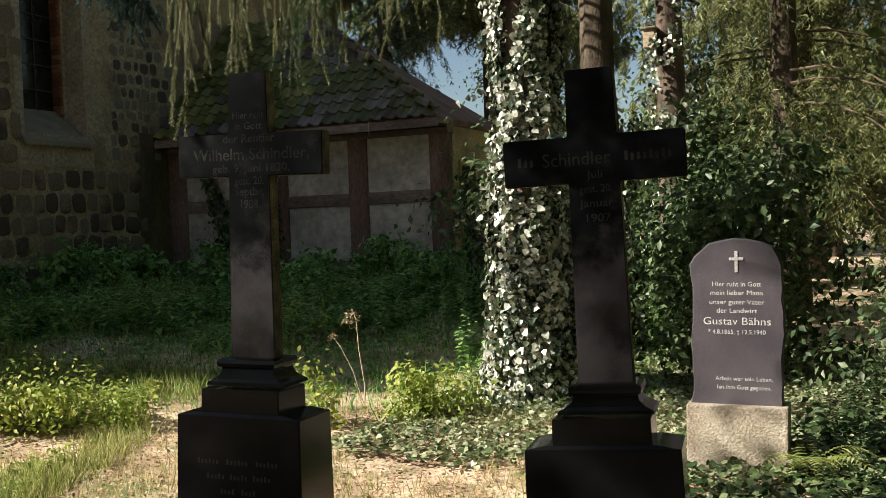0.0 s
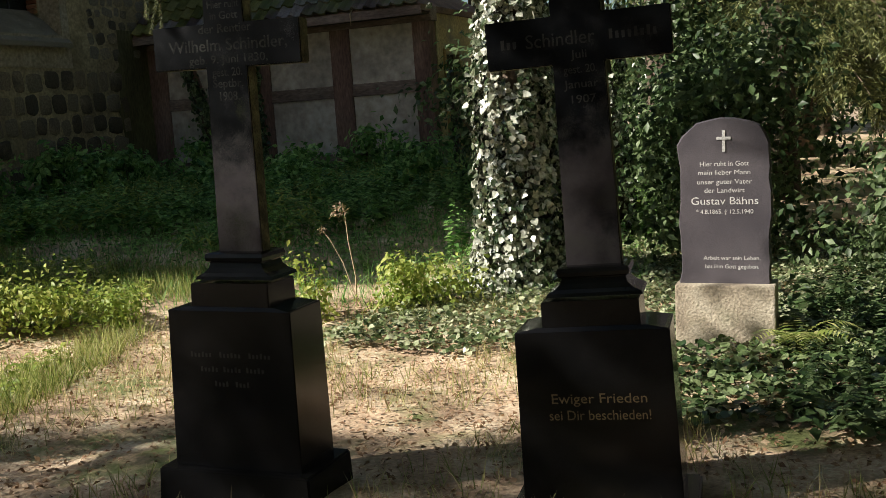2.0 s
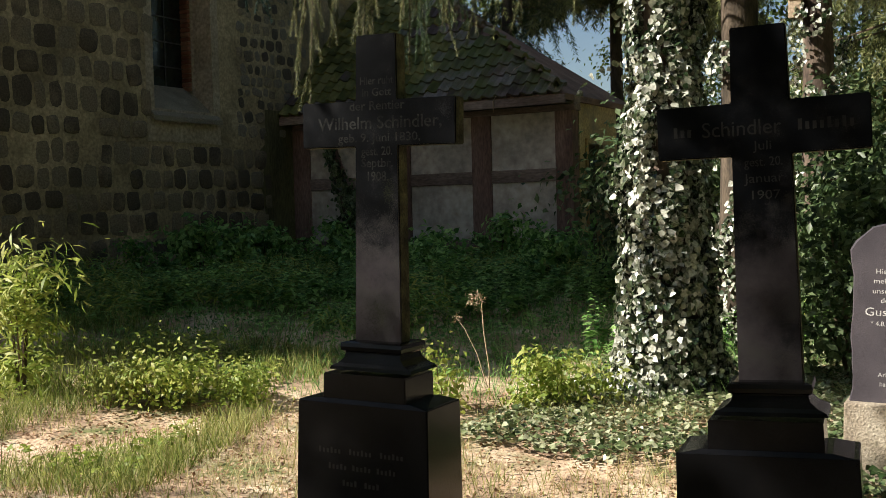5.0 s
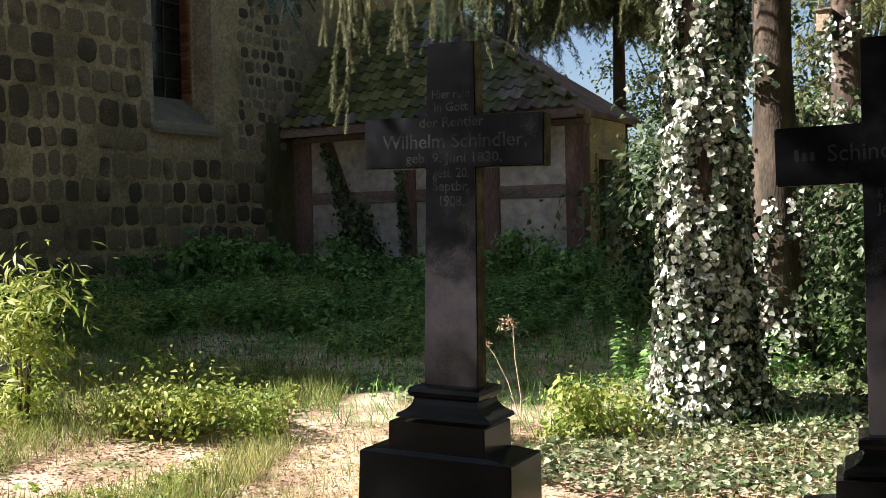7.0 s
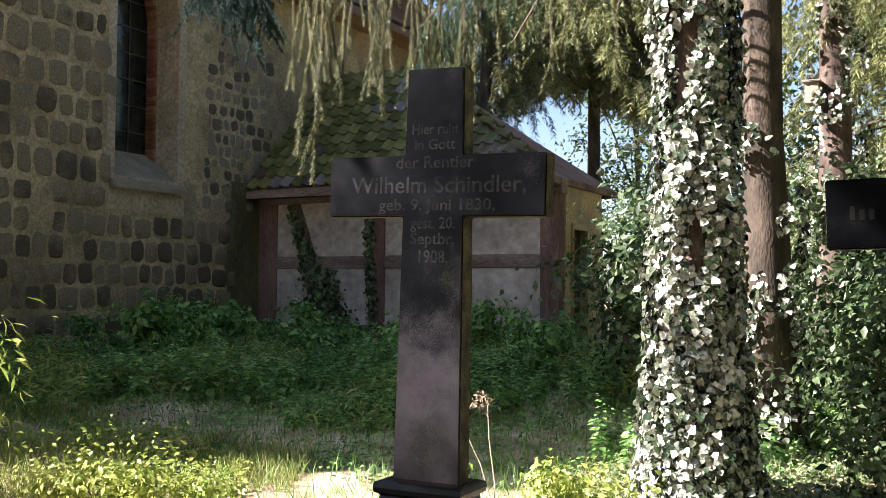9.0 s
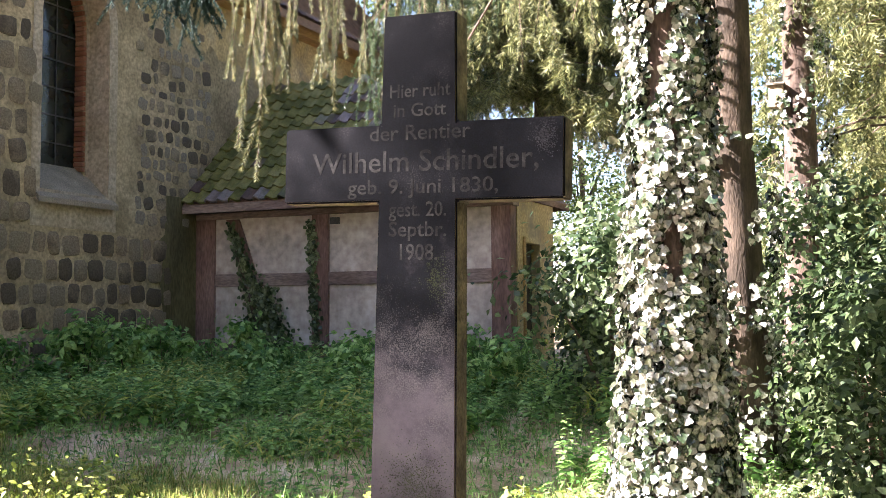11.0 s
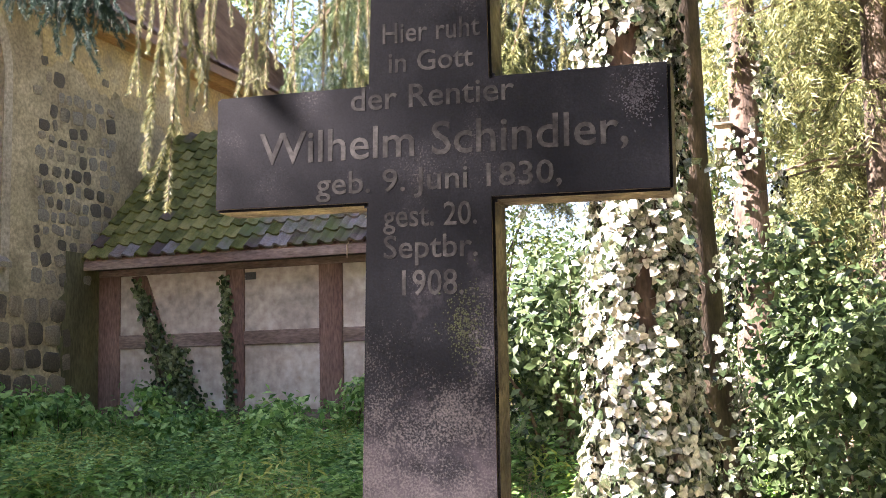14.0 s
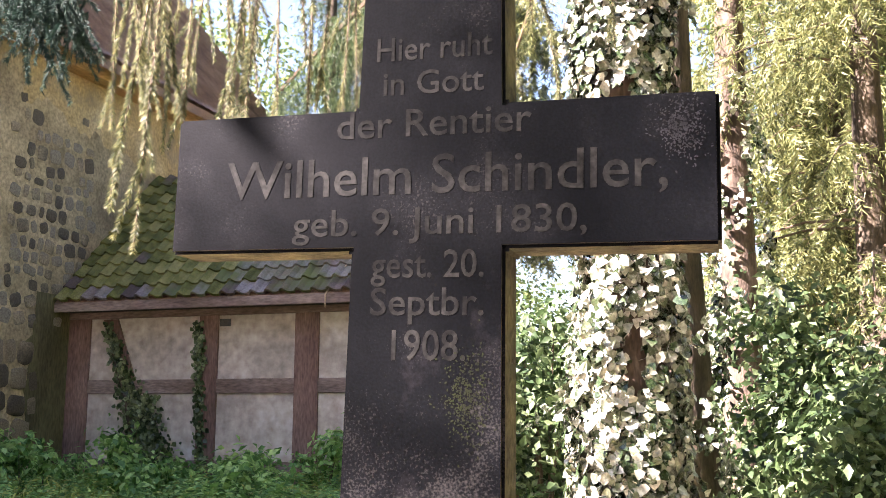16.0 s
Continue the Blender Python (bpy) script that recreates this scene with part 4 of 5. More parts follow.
# unseen shade trees, added beside the path, behind the viewer's way
spruce(-5.5, -5.1, 15, 0.25, 3.6, 2.5, 150, 35, "unseen dense spruce added to shade the graves", per_m=60, needle=0.08, density=1.4)
spruce(-7.7, -8.7, 16, 0.25, 3.6, 2.8, 130, 36, "unseen dense spruce added to shade the graves", per_m=50, needle=0.08, density=1.3)
for k, (x, y) in enumerate(((-15.5, 25), (-2.0, 26), (1.0, 22), (4.5, 20), (7.5, 15), (9.5, 9), (3.0, 29), (-17, 30))):
    rr = random.Random(k)
    h = rr.uniform(9, 14)
    t = thing("woodland_tree", x, y, 0, 0, "sunlit broadleaf tree at the edge of the wood", "tree", "woodland trees")
    part("trunk", trunk_mesh(trunk_pts(0, 0, h * 0.8, base=0.0, seed=k), 0.22, 0.05), M_BARK, t, smooth=True)
    r = np.random.default_rng(100 + k)
    n, clumps = 11000, 60
    cen = np.stack([r.normal(0, 1.5, clumps), r.normal(0, 1.5, clumps), r.uniform(1.2, h, clumps)], -1)
    q = r.integers(0, clumps, n)
    at = cen[q] + r.normal(size=(n, 3)) * [0.55, 0.55, 0.4]
    at[:, 2] = np.maximum(at[:, 2], 0.6)
    out = unit(at - cen[q]) + [0, 0, 0.6] + r.normal(size=(n, 3)) * 0.5
    limb = bmesh.new()
    for c_ in cen[::4]:
        tube([(0, 0, c_[2] * 0.55), (c_[0] * 0.5, c_[1] * 0.5, c_[2] * 0.8), tuple(c_)], [0.06, 0.04, 0.015], 5, limb)
    tagged(part("branchwork", limb, M_BARK, t), kind="stuff")
    foliage("crown", "oval", at, np.cross(out, r.normal(size=(n, 3))), out, r.uniform(0.12, 0.24, n), M_FAR, t)

# wood closed round behind and beside the path: mostly unseen trees, added against skylight
src_tree = t
for k, (x, y, q) in enumerate(((6.5, -8.5, 1.5), (1.5, -11.5, 1.5), (10, -3.5, 1.5), (11, 3.5, 1.4), (-3.5, -13.5, 1.4), (13, -11, 1.6), (7.0, 2.0, 1.1), (9.0, 8.0, 1.3), (5.0, -5.0, 1.2), (-12, -13, 1.5), (7.5, 5.0, 1.5), (12, 0, 1.7), (8.5, 12, 1.6), (8.0, -2.5, 1.6), (3.0, -8.0, 1.6), (14, 7, 1.7), (-9.0, 31, 0.85))):
    copy_thing(src_tree, pose(x, y, -0.05, 0, 0, 37 * k) @ Matrix.Scale(q, 4))
# stands out of view, added to keep skylight off the crosses
spruce(4.3, -1.8, 15, 0.22, 4.6, 3.8, 150, 37, "unseen dense spruce added beside the path against skylight", per_m=50, needle=0.10, density=1.5)

# drooping spruce shoots that hang into view above the graves
hang = thing("hanging_spruce_branch", -1.72, 2.38, 4.66, 0, "overhanging spruce branch with long drooping sunlit shoots", "branch")
r = np.random.default_rng(5)
limb = bmesh.new()
SHOOTS = [(-1.44, 1.59, 2.11), (-1.52, 1.56, 2.26), (-1.40, 2.05, 2.62), (-1.15, 1.75, 2.55), (-1.85, 2.2, 2.75), (-0.95, 2.4, 2.75), (-0.75, 2.1, 2.85), (-1.05, 3.0, 2.75), (-1.5, 3.3, 2.9), (-2.1, 2.9, 3.15), (-0.55, 2.7, 2.9), (-0.3, 2.3, 3.0),
          (-1.3, 2.5, 2.45), (-1.65, 2.6, 2.6), (-1.0, 1.9, 2.8), (-1.2, 2.8, 2.9), (-0.8, 3.2, 2.85), (-1.9, 3.4, 3.0), (-0.4, 3.3, 2.95), (-0.1, 2.9, 3.1),
          (-1.86, 2.2, 2.72), (-1.80, 2.15, 2.62), (-1.74, 2.3, 2.66), (-1.92, 2.3, 2.86), (-1.72, 2.2, 2.88), (-1.66, 2.5, 2.8), (-2.04, 2.25, 2.74), (-1.46, 2.2, 2.72), (-1.40, 2.3, 2.80), (-1.52, 2.4, 2.90), (-2.3, 3.0, 3.05), (-1.30, 2.6, 2.85)]
feet, ways = [], []
for k, (x, y, z) in enumerate(SHOOTS):
    top = 4.3 + r.uniform(-0.2, 0.3)
    ox, oy = r.uniform(-0.12, 0.12, 2)
    line = [(x + 1.6 + ox * q * 2, y - 2.3 + oy * q * 2, z + (top - z) * q - 4.6) for q in np.linspace(0, 1, 9)]
    tube(line, [0.002 + 0.0008 * i for i in range(9)], 4, limb)
    for p0, p1 in zip(line[1:], line[:-1]):
        feet.append(p0)
        ways.append(np.array(p1) - np.array(p0))
        if r.uniform() < 0.45:
            feet.append(p0)
            ways.append(np.array([r.uniform(-0.09, 0.09), r.uniform(-0.09, 0.09), -r.uniform(0.15, 0.4)]))
tube([(1.25, 2.68, 1.3), (0.6, 1.2, 0.55), (0.0, 0.0, -0.15), (-0.5, -0.8, -0.45)], [0.05, 0.04, 0.025, 0.012], 6, limb)
tagged(part("twig_skeleton", limb, M_TWIG, hang), kind="stuff")
at, al, sz = needles_on(np.array(feet), np.array(ways), 1500, 0.025, r, 0.03)
foliage("needles", "needle", at, al, r.normal(size=(len(at), 3)), sz, M_SHOOT, hang)

# shrubs
bush("elder_bush", 1.2, 7.0, 0.85, 1.0, 2.2, 5200, 0.10, M_BUSH, 41, "dark green elder bush behind the gravestone", group="undergrowth")
bush("elder_bush", 2.9, 5.6, 1.0, 0.8, 1.2, 3600, 0.09, M_BUSH, 42, "dark green elder bush in dappled sun", group="undergrowth")
bush("elder_bush", 0.75, 6.3, 0.6, 0.7, 2.0, 2600, 0.09, M_BUSH, 43, "leafy bush beside the ivy-clad trunk", group="undergrowth")
bush("elder_bush", -1.35, 10.2, 0.9, 1.1, 1.5, 3000, 0.10, M_BUSH, 44, "leafy bush between annex and trunk", group="undergrowth")
bush("elder_bush", -2.3, 11.3, 0.9, 0.8, 2.2, 2400, 0.10, M_BUSH, 45, "leafy bush beside the annex", group="undergrowth")
bush("elder_bush", -3.3, 13.4, 0.6, 0.6, 2.2, 2600, 0.11, M_LIME, 46, "pale green leafy bush beside the annex corner", group="undergrowth")
bush("elder_bush", -1.85, 8.7, 0.75, 0.8, 2.3, 4200, 0.11, M_BUSH, 47, "tall leafy bush in shade beside the ivy-clad trunk", group="undergrowth")
bush("elder_bush", 0.35, 8.1, 0.8, 0.7, 2.5, 4600, 0.10, M_BUSH, 48, "leafy bush in broken sun between the trunks", group="undergrowth")
bush("elder_bush", -0.5, 11.2, 1.0, 0.9, 2.7, 4200, 0.12, M_BUSH, 49, "leafy bush in broken sun behind the trunks", group="undergrowth")
bush("lime_sapling", -1.1, 4.1, 0.42, 0.32, 0.42, 1500, 0.06, M_LIME, 51, "low yellow-green sunlit seedlings", "shrub")
bush("lime_sapling", -1.82, 3.55, 0.16, 0.14, 0.50, 420, 0.06, M_LIME, 52, "bright green sapling in the sun", "shrub")
bush("lime_sapling", -4.05, 2.75, 0.55, 0.40, 0.36, 2200, 0.055, M_LIME, 55, "low mound of sunlit yellow-green plants", "shrub")
bush("lime_sapling", -3.45, 3.05, 0.32, 0.28, 0.24, 900, 0.05, M_LIME, 56, "low mound of sunlit yellow-green plants", "shrub")
bush("willow_shoot", -5.0, 2.2, 0.30, 0.30, 1.25, 1500, 0.13, M_LIME, 53, "narrow-leaved pale green willow shoots", "shrub", shape="long")

stalk = thing("dry_flower_stalk", -1.66, 4.02, 0, 0, "dry pale flower stalk with withered head", "plant")
part("stem", tube([(0, 0, -0.02), (0.02, 0.0, 0.3), (-0.03, 0.01, 0.6), (-0.04, 0.0, 0.87)], [0.007, 0.006, 0.005, 0.003], 6), M_STRAW, stalk)
part("stem", tube([(0, 0, 0.15), (-0.09, 0.0, 0.42), (-0.2, 0.0, 0.62), (-0.27, 0.0, 0.70)], [0.005, 0.004, 0.003, 0.002], 6), M_STRAW, stalk)
r = np.random.default_rng(8)
at = np.concatenate([r.normal(0, 0.03, (60, 3)) + [-0.09, 0, 0.86], r.normal(0, 0.012, (30, 3)) + [-0.27, 0, 0.70]])
tagged(foliage("withered_head", "long", at, r.normal(size=(90, 3)), r.normal(size=(90, 3)), r.uniform(0.03, 0.06, 90), M_STRAW, stalk), kind="stuff")


def clear_of_graves(x, y):
    ok = np.ones(len(x), bool)
    for cx, cy, wx, wy in ((0.0, 0.0, 0.42, 0.28), (1.455, 0.40, 0.43, 0.28), (1.545, 2.98, 0.33, 0.18)):
        ok &= ~((np.abs(x - cx) < wx) & (np.abs(y - cy) < wy))
    return ok


def field(name, shape, n, xr, yr, mask, size, mat, label, tall=0.0, upright=False, seed=1):
    r = np.random.default_rng(seed)
    x, y = r.uniform(*xr, n), r.uniform(*yr, n)
    ok = mask(x, y) & clear_of_graves(x, y) & (x > XC + 0.05) & ~((y > YA - 0.06) & (x < XA1 + 0.02))
    x, y = x[ok], y[ok]
    n = len(x)
    if upright:
        at = np.stack([x, y, rise(x, y) - 0.01], -1)
        al = np.stack([r.normal(0, 0.35, n), r.normal(0, 0.35, n), np.ones(n)], -1)
        fc = r.normal(size=(n, 3))
    else:
        hmap = np.array([0.5 + 0.5 * noise.noise(Vector((a * 0.9, b * 0.9, 3.0))) + 0.25 * noise.noise(Vector((a * 3, b * 3, 7.0))) for a, b in zip(x, y)])
        at = np.stack([x, y, rise(x, y) + 0.015 + tall * np.clip(hmap, 0.05, 1.3) * r.uniform(0.15, 1, n) ** 0.7], -1)
        fc = np.stack([r.normal(0, 0.5, n), r.normal(0, 0.5, n), np.ones(n)], -1)
        al = np.stack([r.normal(size=n), r.normal(size=n), r.normal(0, 0.25, n) - 0.15], -1)
    ob = foliage(name, shape, at, al, fc, r.uniform(size[0], size[1], n), mat)
    return tagged(ob, label, "plants", kind="stuff")


def patchy(x, y, s, o, lim):
    return np.array([noise.noise(Vector((a * s + o, b * s, 1.7))) for a, b in zip(x, y)]) > lim


sunstrip = lambda x, y: -0.5 * x + 0.867 * y
field("dry_grass", "blade", 36000, (-6.5, 3.6), (-2.2, 4.4), lambda x, y: (sunstrip(x, y) < 4.2) & patchy(x, y, 0.9, 0, -0.12) & ((x < 0.9) | (y < 1.4)), (0.05, 0.17), M_DRYGRASS, "short dry straw-coloured grass", upright=True, seed=61)
field("meadow_grass", "blade", 34000, (-7.0, -1.6), (0.6, 4.6), lambda x, y: (x + 0.35 * y < -1.9) & patchy(x, y, 0.8, 5, -0.15), (0.07, 0.24), M_GRASS, "taller yellow-green grass tufts in the sun", upright=True, seed=62)


def nettle_field(name, plants, xr, yr, mask, tall, leaf, mat, label, seed):
    """Stalks with leaf pairs that grow smaller towards the tip."""
    r = np.random.default_rng(seed)
    x, y = r.uniform(*xr, plants), r.uniform(*yr, plants)
    ok = mask(x, y) & clear_of_graves(x, y) & (x > XC + 0.1) & ~((y > YA - 0.12) & (x < XA1 + 0.05))
    x, y = x[ok], y[ok]
    n = len(x)
    hm = np.array([0.55 + 0.75 * noise.noise(Vector((a * 0.8, b * 0.8, 3.0))) for a, b in zip(x, y)])
    h = tall * np.clip(hm, 0.2, 1.2) * r.uniform(0.6, 1.15, n)
    lean = r.normal(0, 0.16, (n, 2))
    pairs = 22
    q = np.tile(np.linspace(0.22, 1.0, pairs), (n, 1))
    ang = r.uniform(0, 2 * np.pi, (n, 1)) + np.arange(pairs)[None, :] * 2.2 + r.normal(0, 0.3, (n, pairs))
    hq = q * h[:, None]
    at = np.stack([x[:, None] + lean[:, :1] * hq, y[:, None] + lean[:, 1:] * hq, rise(x, y)[:, None] + hq], -1).reshape(-1, 3)
    al = np.stack([np.cos(ang), np.sin(ang), 0.45 * q - 0.35], -1).reshape(-1, 3) + r.normal(0, 0.15, (n * pairs, 3))
    fc = np.tile([0.0, 0.0, 1.0], (n * pairs, 1)) + r.normal(0, 0.3, (n * pairs, 3))
    size = (leaf * (1.25 - 0.85 * q) * r.uniform(0.7, 1.3, (n, 1))).reshape(-1)
    ob = foliage(name, "oval", at, al, fc, size, mat)
    return tagged(ob, label, "plants", kind="stuff")


nettle_field("nettles", 2600, (-10.0, 0.2), (4.2, 12.3), lambda x, y: (sunstrip(x, y) > 7.2 + 0.5 * np.sin(2 * x) - 1.2 * (x > -1.6)), 0.72, 0.13, M_WEED, "shaded green nettles and weeds", 63)
rh = random.Random(75)
for k in range(16):
    hx, hy = (-9.3 + 0.5 * k + rh.uniform(-0.3, 0.3), 11.4 - rh.uniform(0, 2.6)) if k < 13 else (-9.2 + 0.5 * (k - 13), 8.6 + rh.uniform(-0.5, 0.5))
    bush("leafy_herb", hx, hy, 0.38, 0.38, rh.uniform(0.55, 0.95), 420, 0.13, M_WEED, 300 + k, "tall leafy green herb before the walls", "plant", group="tall herbs", stems=5)
field("low_weeds", "oval", 20000, (-10.0, 0.2), (4.2, 12.3), lambda x, y: (sunstrip(x, y) > 5.0 + 0.3 * np.sin(3 * x)), (0.03, 0.09), M_WEED, "low shaded green weeds", tall=0.16, seed=68)
field("tall_weeds", "long", 30000, (-10.0, 0.2), (4.2, 12.3), lambda x, y: (sunstrip(x, y) > 7.0 + 0.5 * np.sin(2 * x)) & patchy(x, y, 0.7, 2, -0.05), (0.07, 0.17), M_LIME, "feathery yellow-green weeds in the shade", tall=0.66, seed=69)
field("shade_grass", "blade", 30000, (-9.5, 0.5), (3.4, 12.0), lambda x, y: (sunstrip(x, y) > 4.0), (0.08, 0.24), M_WEED, "shaded green grass", upright=True, seed=64)
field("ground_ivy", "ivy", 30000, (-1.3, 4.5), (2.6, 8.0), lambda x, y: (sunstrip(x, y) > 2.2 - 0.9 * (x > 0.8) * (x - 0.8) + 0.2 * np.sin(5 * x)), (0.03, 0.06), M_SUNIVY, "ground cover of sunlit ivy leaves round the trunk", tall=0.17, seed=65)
field("ground_ivy", "ivy", 13000, (1.0, 4.5), (0.4, 4.5), lambda x, y: (x + 0.25 * y > 1.75) & (y > 1.25 + 0.2 * np.sin(4 * x)), (0.035, 0.075), M_SHADEIVY, "ground cover of glossy ivy leaves", tall=0.16, seed=66)
nettle_field("leafy_herbs", 420, (1.1, 4.5), (1.0, 5.5), lambda x, y: (x + 0.25 * y > 2.3) & (x + 0.0 * y > 1.9), 0.55, 0.10, M_BUSH, "green leafy herbs among the ivy", 70)

# climbing ivy on the annex
climb = thing("climbing_ivy", -9.05, YA - 0.05, 0.48, 0, "dark ivy climbing the diagonal brace and post", "ivy")
r = np.random.default_rng(71)
q = r.uniform(0, 1, 1900) ** 0.6
at = np.stack([-9.15 + 0.95 * q + r.normal(0, 1, 1900) * (0.045 + 0.21 * q * q) + 8.8, r.uniform(-0.08, 0.02, 1900), 3.0 - 2.2 * q + r.normal(0, 0.06, 1900) - 0.4], -1)
q2 = r.uniform(0, 1, 420)
at2 = np.stack([-7.56 + r.normal(0, 0.045, 420) + 0.1 * q2 + 8.8, r.uniform(-0.06, 0.0, 420), 3.0 - 2.2 * q2 - 0.4], -1)
q3 = r.uniform(0, 1, 900) ** 0.8
at3 = np.stack([-8.42 + 0.12 * q3 + r.normal(0, 1, 900) * (0.10 + 0.12 * q3) + 8.8, r.uniform(-0.14, 0.0, 900), 1.95 - 1.25 * q3 + r.normal(0, 0.05, 900) - 0.4], -1)
at = np.concatenate([at, at3])
for nm, a_ in (("ivy_on_brace", at), ("ivy_on_post", at2)):
    n = len(a_)
    foliage(nm, "ivy", a_, np.stack([r.normal(size=n), 0.2 * r.normal(size=n), -np.ones(n)], -1), np.stack([0.4 * r.normal(size=n), -np.ones(n), 0.4 * r.normal(size=n)], -1), r.uniform(0.045, 0.085, n), M_SHADEIVY, climb)
part("stem", tube([(-0.35, 0.0, 2.5), (0.0, -0.02, 1.6), (0.3, -0.02, 0.8), (0.45, -0.03, 0.1)], [0.03, 0.05, 0.09, 0.14], 7), M_BARK, climb)

# blue spruce branch that reaches in before the church wall
blue = thing("blue_spruce_branch", -2.66, 2.35, 3.22, 0, "blue-green spruce branch hanging before the church wall", "branch")
feet, ways = [], []
for k in range(240):
    a_ = r.uniform(0, 1)
    p0 = np.array([-0.75 + 1.0 * a_, 0.45 - 0.5 * a_, 0.65 - 0.55 * a_ * a_ + r.uniform(-0.12, 0.12)])
    feet.append(p0 + r.normal(0, 0.06, 3))
    ways.append(np.array([r.uniform(-0.1, 0.25), r.uniform(-0.15, 0.1), -r.uniform(0.10, 0.30)]))
bt = tube([(-1.6, 0.9, 1.0), (-0.75, 0.45, 0.7), (-0.25, 0.2, 0.6), (0.2, -0.02, 0.2)], [0.03, 0.02, 0.014, 0.006], 6)
part("branchwork", bt, M_TWIG, blue)
at, al, sz = needles_on(np.array(feet), np.array(ways), 1400, 0.026, r, 0.2)
foliage("needles", "needle", at, al, r.normal(size=(len(at), 3)), sz, M_BLUE, blue)

# dry straw that lies over the annex eave
straw = thing("dry_straw", -5.62, EY - 0.03, EZ + 0.02, 0, "pale bent dry straw hanging over the annex eave", "straw")
part("stem", tube([(0.0, -0.02, -0.16), (0.0, -0.025, 0.02), (0.04, 0.12, 0.19), (0.10, 0.34, 0.42), (0.15, 0.52, 0.60), (0.24, 0.62, 0.66)], [0.008, 0.011, 0.011, 0.010, 0.008, 0.004], 6), M_STRAW, straw)

# fern beside the gravestone
fern = thing("fern", 1.98, 2.75, 0, 0, "green fern with arching fronds beside the gravestone", "fern")
at, al = [], []
for k in range(7):
    a_ = r.uniform(0, 2 * np.pi)
    for q in np.linspace(0.15, 1, 16):
        c_ = np.array([math.cos(a_) * 0.42 * q, math.sin(a_) * 0.42 * q, 0.10 + 0.45 * q - 0.42 * q * q])
        for sg in (-1, 1):
            at.append(c_)
            al.append([-math.sin(a_) * sg + 0.3 * math.cos(a_), math.cos(a_) * sg + 0.3 * math.sin(a_), -0.1])
at, al = np.array(at), np.array(al)
foliage("fronds", "long", at, al, np.tile([0.0, 0.0, 1.0], (len(at), 1)) + r.normal(0, 0.1, (len(at), 3)), 0.13 * (1.1 - np.tile(np.repeat(np.linspace(0.15, 1, 16), 2), 7)) + 0.02, M_GRASS, fern)

# bird nest box on the far trunk
nest = thing("nest_box", -0.24, 8.96, 3.78, 0, "small pale wooden nest box hung on a trunk", "nest box")
part("body", box((-0.07, -0.07, -0.13), (0.07, 0.05, 0.09), 0.006), M_BOX, nest)
part("lid", box((-0.09, -0.10, 0.09), (0.09, 0.06, 0.115), 0.004), M_SLATE, nest)

# ---- wall stones ----


def stone_variant(k):
    rr = random.Random(200 + k)
    bm = bmesh.new()
    n = 11
    rings = []
    jit = [rr.uniform(0.90, 1.06) for _ in range(n)]
    for depth, f in ((0.0, 1.0), (0.55, 0.93), (1.0, 0.66)):
        ring = []
        for i in range(n):
            a = 2 * math.pi * (i + 0.3) / n
            ca, sa = math.cos(a), math.sin(a)
            e = 0.55
            ring.append(bm.verts.new((depth + rr.uniform(-0.12, 0.12) * (depth > 0), 0.5 * f * jit[i] * math.copysign(abs(ca) ** e, ca), 0.5 * f * jit[i] * math.copysign(abs(sa) ** e, sa))))
        rings.append(ring)
    for a, b in zip(rings, rings[1:]):
        for i in range(n):
            bm.faces.new((a[i], a[(i + 1) % n], b[(i + 1) % n], b[i]))
    bm.faces.new(rings[-1])
    me = bpy.data.meshes.new("stone")
    bm.to_mesh(me)
    bm.free()
    for p_ in me.polygons:
        p_.use_smooth = True
    me.materials.append(M_FIELD)
    return me


stone_meshes = [stone_variant(k) for k in range(10)]
rr = random.Random(9)
z = 0.25
while z < 7.0:
    ch = rr.uniform(0.33, 0.39) if z < 2.9 else rr.uniform(0.34, 0.5)
    y = 5.6 + rr.uniform(0, 0.3)
    while y < 12.75:
        w = rr.uniform(0.22, 0.42)
        cy, cz = y + w / 2, z + ch / 2
        y += w
        if 8.86 - w / 2 < cy < 10.58 + w / 2 and cz > 2.85:
            continue
        if cy > 10.55 and cz > 2.85:
            continue
        if cy > YA - 0.75 and cz < 3.6:
            continue
        drop = 0.03 if cz < 2.9 else 0.05 if cy < 9 else 0.10 if cz < 4.9 else 0.36
        if rr.random() < drop:
            continue
        if cy > 10.6 and cz > 2.9:
            w *= 0.8
        st = new("stone", rr.choice(stone_meshes))
        st.parent = church_wall
        small = 1.0 if cz < 2.9 else rr.uniform(0.84, 1.03)
        st.matrix_basis = pose(XC - (0.012 if cy < 10.5 else 0.002), cy, cz + rr.uniform(-0.03, 0.03), rr.uniform(-7, 7)) @ Matrix.Diagonal((rr.uniform(0.02, 0.05), (w - 0.012) * small * rr.uniform(0.92, 1.04), (ch - 0.02) * small * rr.uniform(0.88, 1.05), 1))
    z += ch

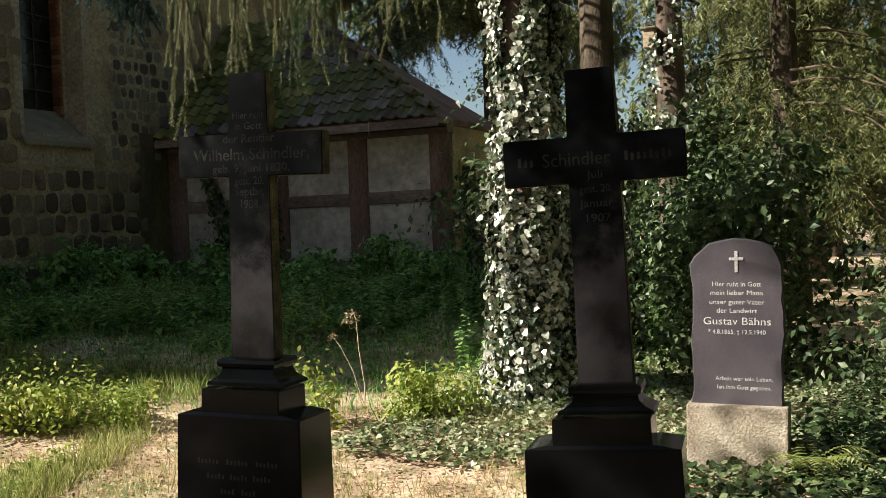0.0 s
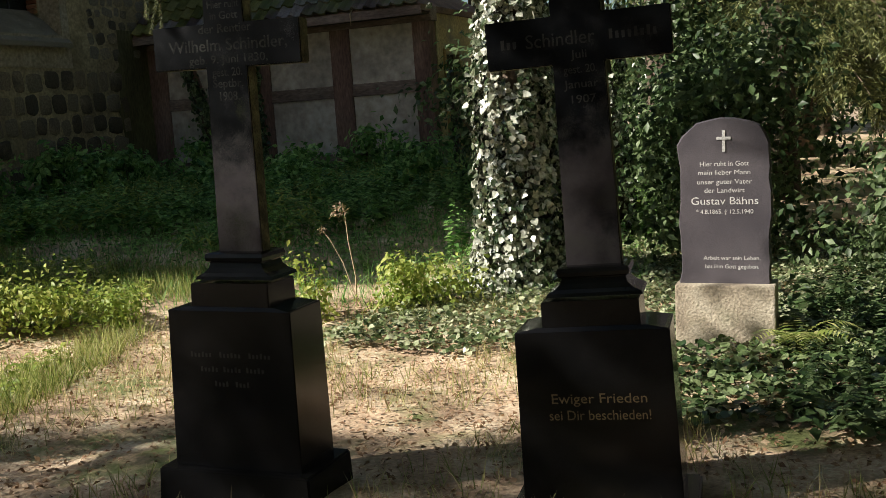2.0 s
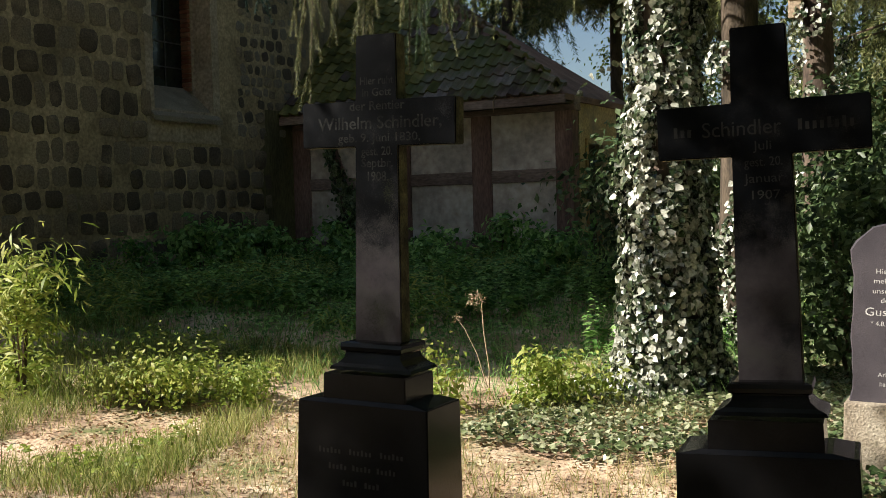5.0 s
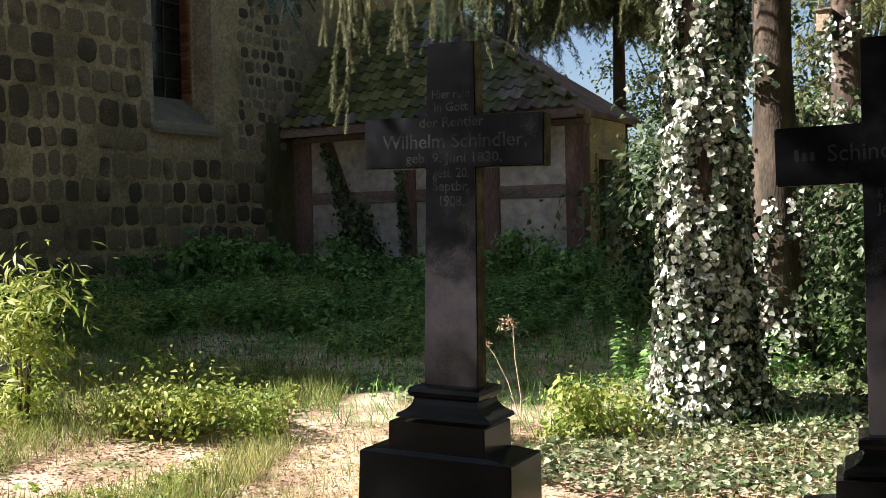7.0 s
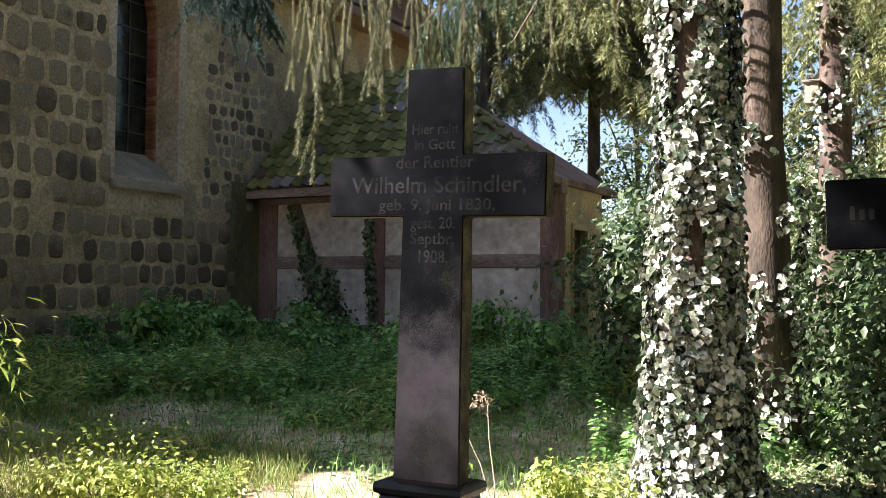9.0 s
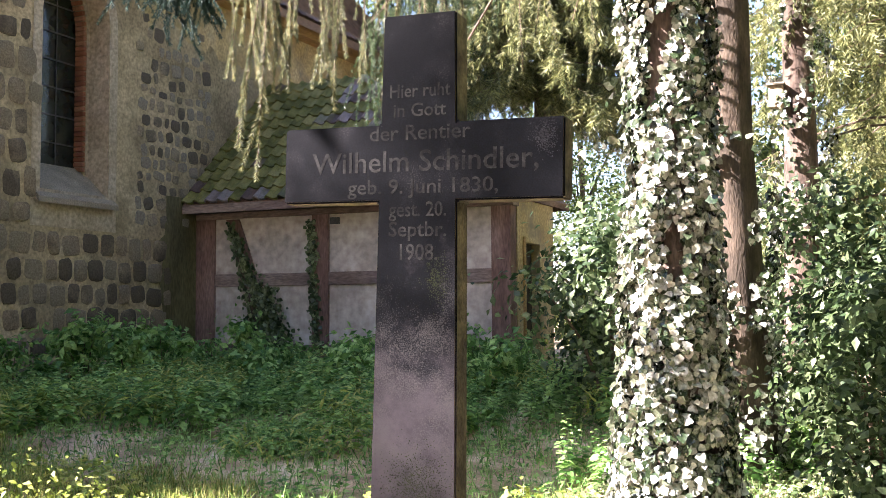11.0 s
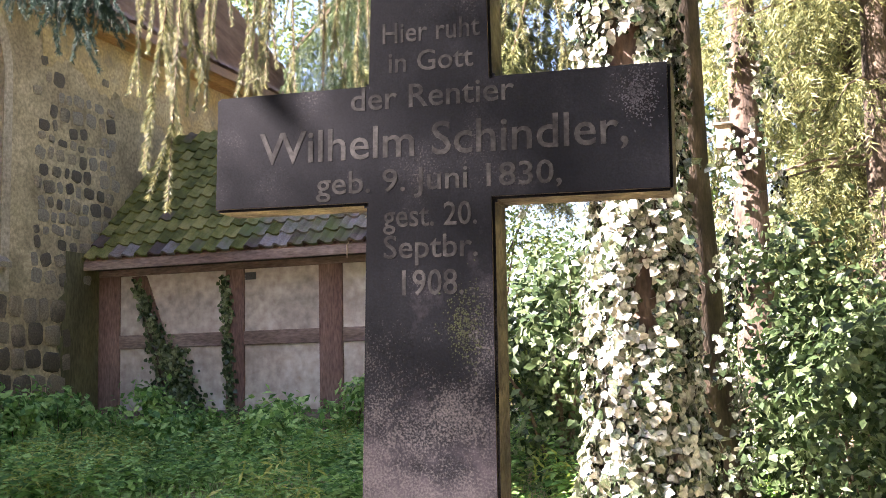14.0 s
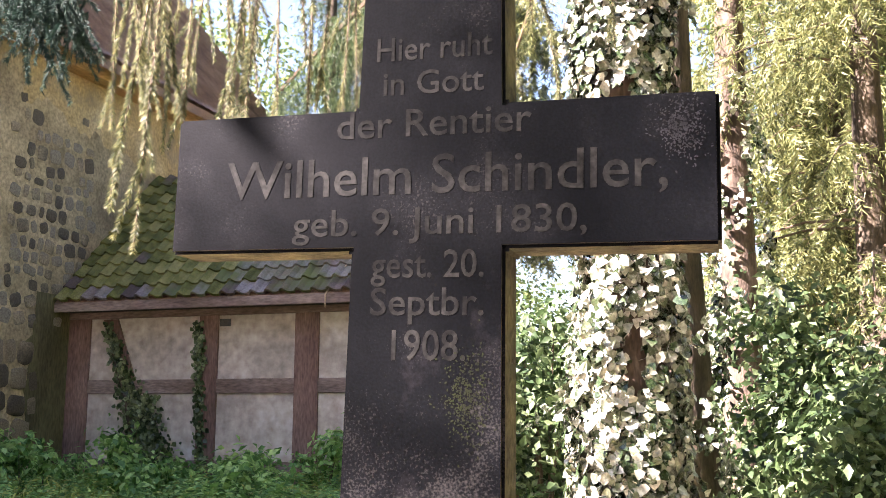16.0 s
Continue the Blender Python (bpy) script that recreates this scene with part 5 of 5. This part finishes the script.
M_PALESTONE = surface("pale_fieldstone", [(0.11, 0.093, 0.072), (0.19, 0.16, 0.12), (0.31, 0.255, 0.18), (0.24, 0.215, 0.175)], 2.5, 0.85, 0.8, 40, object_random=0.7)
pale_meshes = [me_.copy() for me_ in stone_meshes]
for me_ in pale_meshes:
    me_.materials[0] = M_PALESTONE
z = 2.95
while z < 6.3:
    ch = rr.uniform(0.17, 0.29)
    y = 10.68 + rr.uniform(0, 0.2)
    while y < 12.55:
        w = rr.uniform(0.15, 0.34)
        cy, cz = y + w / 2, z + ch / 2
        y += w
        if (cy > YA - 0.1 and cz < 3.7) or rr.random() < 0.06 + 0.35 * max(0, cz - 5.2):
            continue
        st = new("stone", rr.choice(pale_meshes))
        st.parent = church_wall
        k_ = rr.uniform(0.78, 1.08)
        st.matrix_basis = pose(XC - 0.004, cy, cz + rr.uniform(-0.03, 0.03), rr.uniform(-16, 16)) @ Matrix.Diagonal((rr.uniform(0.012, 0.030), (w - 0.03) * k_, (ch - 0.03) * k_, 1))
    z += ch

# ---- roof tiles of the annex ----
S_LEN = math.hypot(TOPY - EY, TOPZ - EZ)
PITCH = math.degrees(math.atan2(TOPZ - EZ, TOPY - EY))


def tile_mesh(material):
    bm = bmesh.new()
    prof = [(-0.125, 0.0), (-0.105, 0.045), (-0.07, 0.062), (-0.035, 0.042), (0.0, 0.010), (0.06, 0.0), (0.118, 0.010)]
    rows = [[bm.verts.new((x, yy, h + lift)) for x, h in prof] for yy, lift in ((-0.03, 0.040), (0.32, 0.0))]
    low = [bm.verts.new((x, -0.03, h)) for x, h in prof]
    for i in range(len(prof) - 1):
        bm.faces.new((rows[0][i], rows[0][i + 1], rows[1][i + 1], rows[1][i]))
        bm.faces.new((low[i], low[i + 1], rows[0][i + 1], rows[0][i]))
    me = bpy.data.meshes.new("tile")
    bm.to_mesh(me)
    bm.free()
    me.materials.append(material)
    return me


M_MOSSTILE = surface("mossy_roof_tile", [(0.075, 0.082, 0.018), (0.15, 0.15, 0.04), (0.23, 0.215, 0.075)], 4, 0.95, 1.0, 60, object_random=0.4)
tile_plain, tile_moss = tile_mesh(M_TILE), tile_mesh(M_MOSSTILE)
rr = random.Random(17)
for row in range(12):
    q = row * 0.29 / S_LEN
    xmax = (XA1 + 0.04) + (HX - XA1 - 0.35) * q - 0.10
    x = XC + 0.14
    while x < xmax:
        moss = rr.random() < max(0.04, min(0.95, (-6.3 - x) / 2.2)) and not (row == 0 and rr.random() < 0.5)
        t_ = new("tile", tile_moss if moss else tile_plain)
        t_.parent = rf
        t_.matrix_parent_inverse = Matrix()
        t_.matrix_basis = pose(x, EY + (TOPY - EY) * q, EZ + (TOPZ - EZ) * q + 0.012, PITCH + rr.uniform(-1.2, 1.2), 0, rr.uniform(-1.5, 1.5))
        x += 0.236
# hip tiles down the east corner
for k in range(9):
    q = (k + 0.4) / 9.4
    a_, b_ = Vector((XA1 + 0.04, EY, EZ)), Vector((HX, TOPY, TOPZ))
    c_ = a_.lerp(b_, q)
    hm = (b_ - a_).to_track_quat("Y", "Z").to_matrix().to_4x4()
    h_ = new("ridge_tile", tile_plain)
    h_.parent = rf
    h_.matrix_basis = Matrix.Translation(c_ + Vector((0, 0, 0.03))) @ hm @ Matrix.Diagonal((1.1, 1.15, 1.6, 1))

M_LITTER = surface("dead_leaf", [(0.24, 0.14, 0.08), (0.42, 0.27, 0.17), (0.56, 0.41, 0.28)], 3, 0.85, 0.2, 40, island=0.7, translucent=0.15)
field("leaf_litter", "oval", 22000, (-4.5, 3.0), (-1.5, 4.6), lambda x, y: sunstrip(x, y) < 4.6, (0.018, 0.048), M_LITTER, "brown dead leaves and needles lying on the soil", tall=0.012, seed=67)

for k, (x, y, h) in enumerate(((-9.4, 9.9, 0.85), (-9.2, 11.4, 0.6), (-6.9, 11.8, 0.6), (-5.0, 11.7, 0.7), (-8.0, 8.2, 0.55), (-7.2, 10.2, 0.5), (-3.6, 9.3, 0.7), (-9.3, 7.6, 0.7))):
    bush("elder_seedling", x, y, 0.35, 0.3, h, 420, 0.10, M_WEED, 81 + k, "young green elder seedling among the weeds", "shrub", group="seedlings", stems=4)

field("sunny_weeds", "oval", 9000, (-6.5, -1.9), (0.9, 4.4), lambda x, y: (x + 0.4 * y < -2.1) & patchy(x, y, 0.9, 9, 0.0), (0.04, 0.09), M_LIME, "low yellow-green sunlit weeds", tall=0.26, seed=68)

golden = thing("goldenrod", -5.30, 2.1, 0.0, 0, "yellow goldenrod plume above the willow shoots", "plant")
part("stem", tube([(0, 0, -0.03), (0.03, 0, 0.8), (0.0, 0, 1.6)], [0.006, 0.005, 0.003], 5), M_STRAW, golden)
M_YELLOW = surface("yellow_flower", [(0.55, 0.38, 0.03), (0.75, 0.55, 0.06)], 5, 0.7, 0, 40, island=0.5, translucent=0.3)
r = np.random.default_rng(91)
q = r.uniform(0, 1, 260)
sg = r.choice((-1, 1), 260)
foliage("plume", "oval", np.stack([sg * 0.13 * q + r.normal(0, 0.01, 260), r.normal(0, 0.03, 260), 1.50 + 0.12 * np.floor(r.uniform(0, 3, 260)) / 2 + 0.03 * q + r.normal(0, 0.008, 260)], -1), r.normal(size=(260, 3)), scatter_up(260), r.uniform(0.015, 0.03, 260), M_YELLOW, golden)
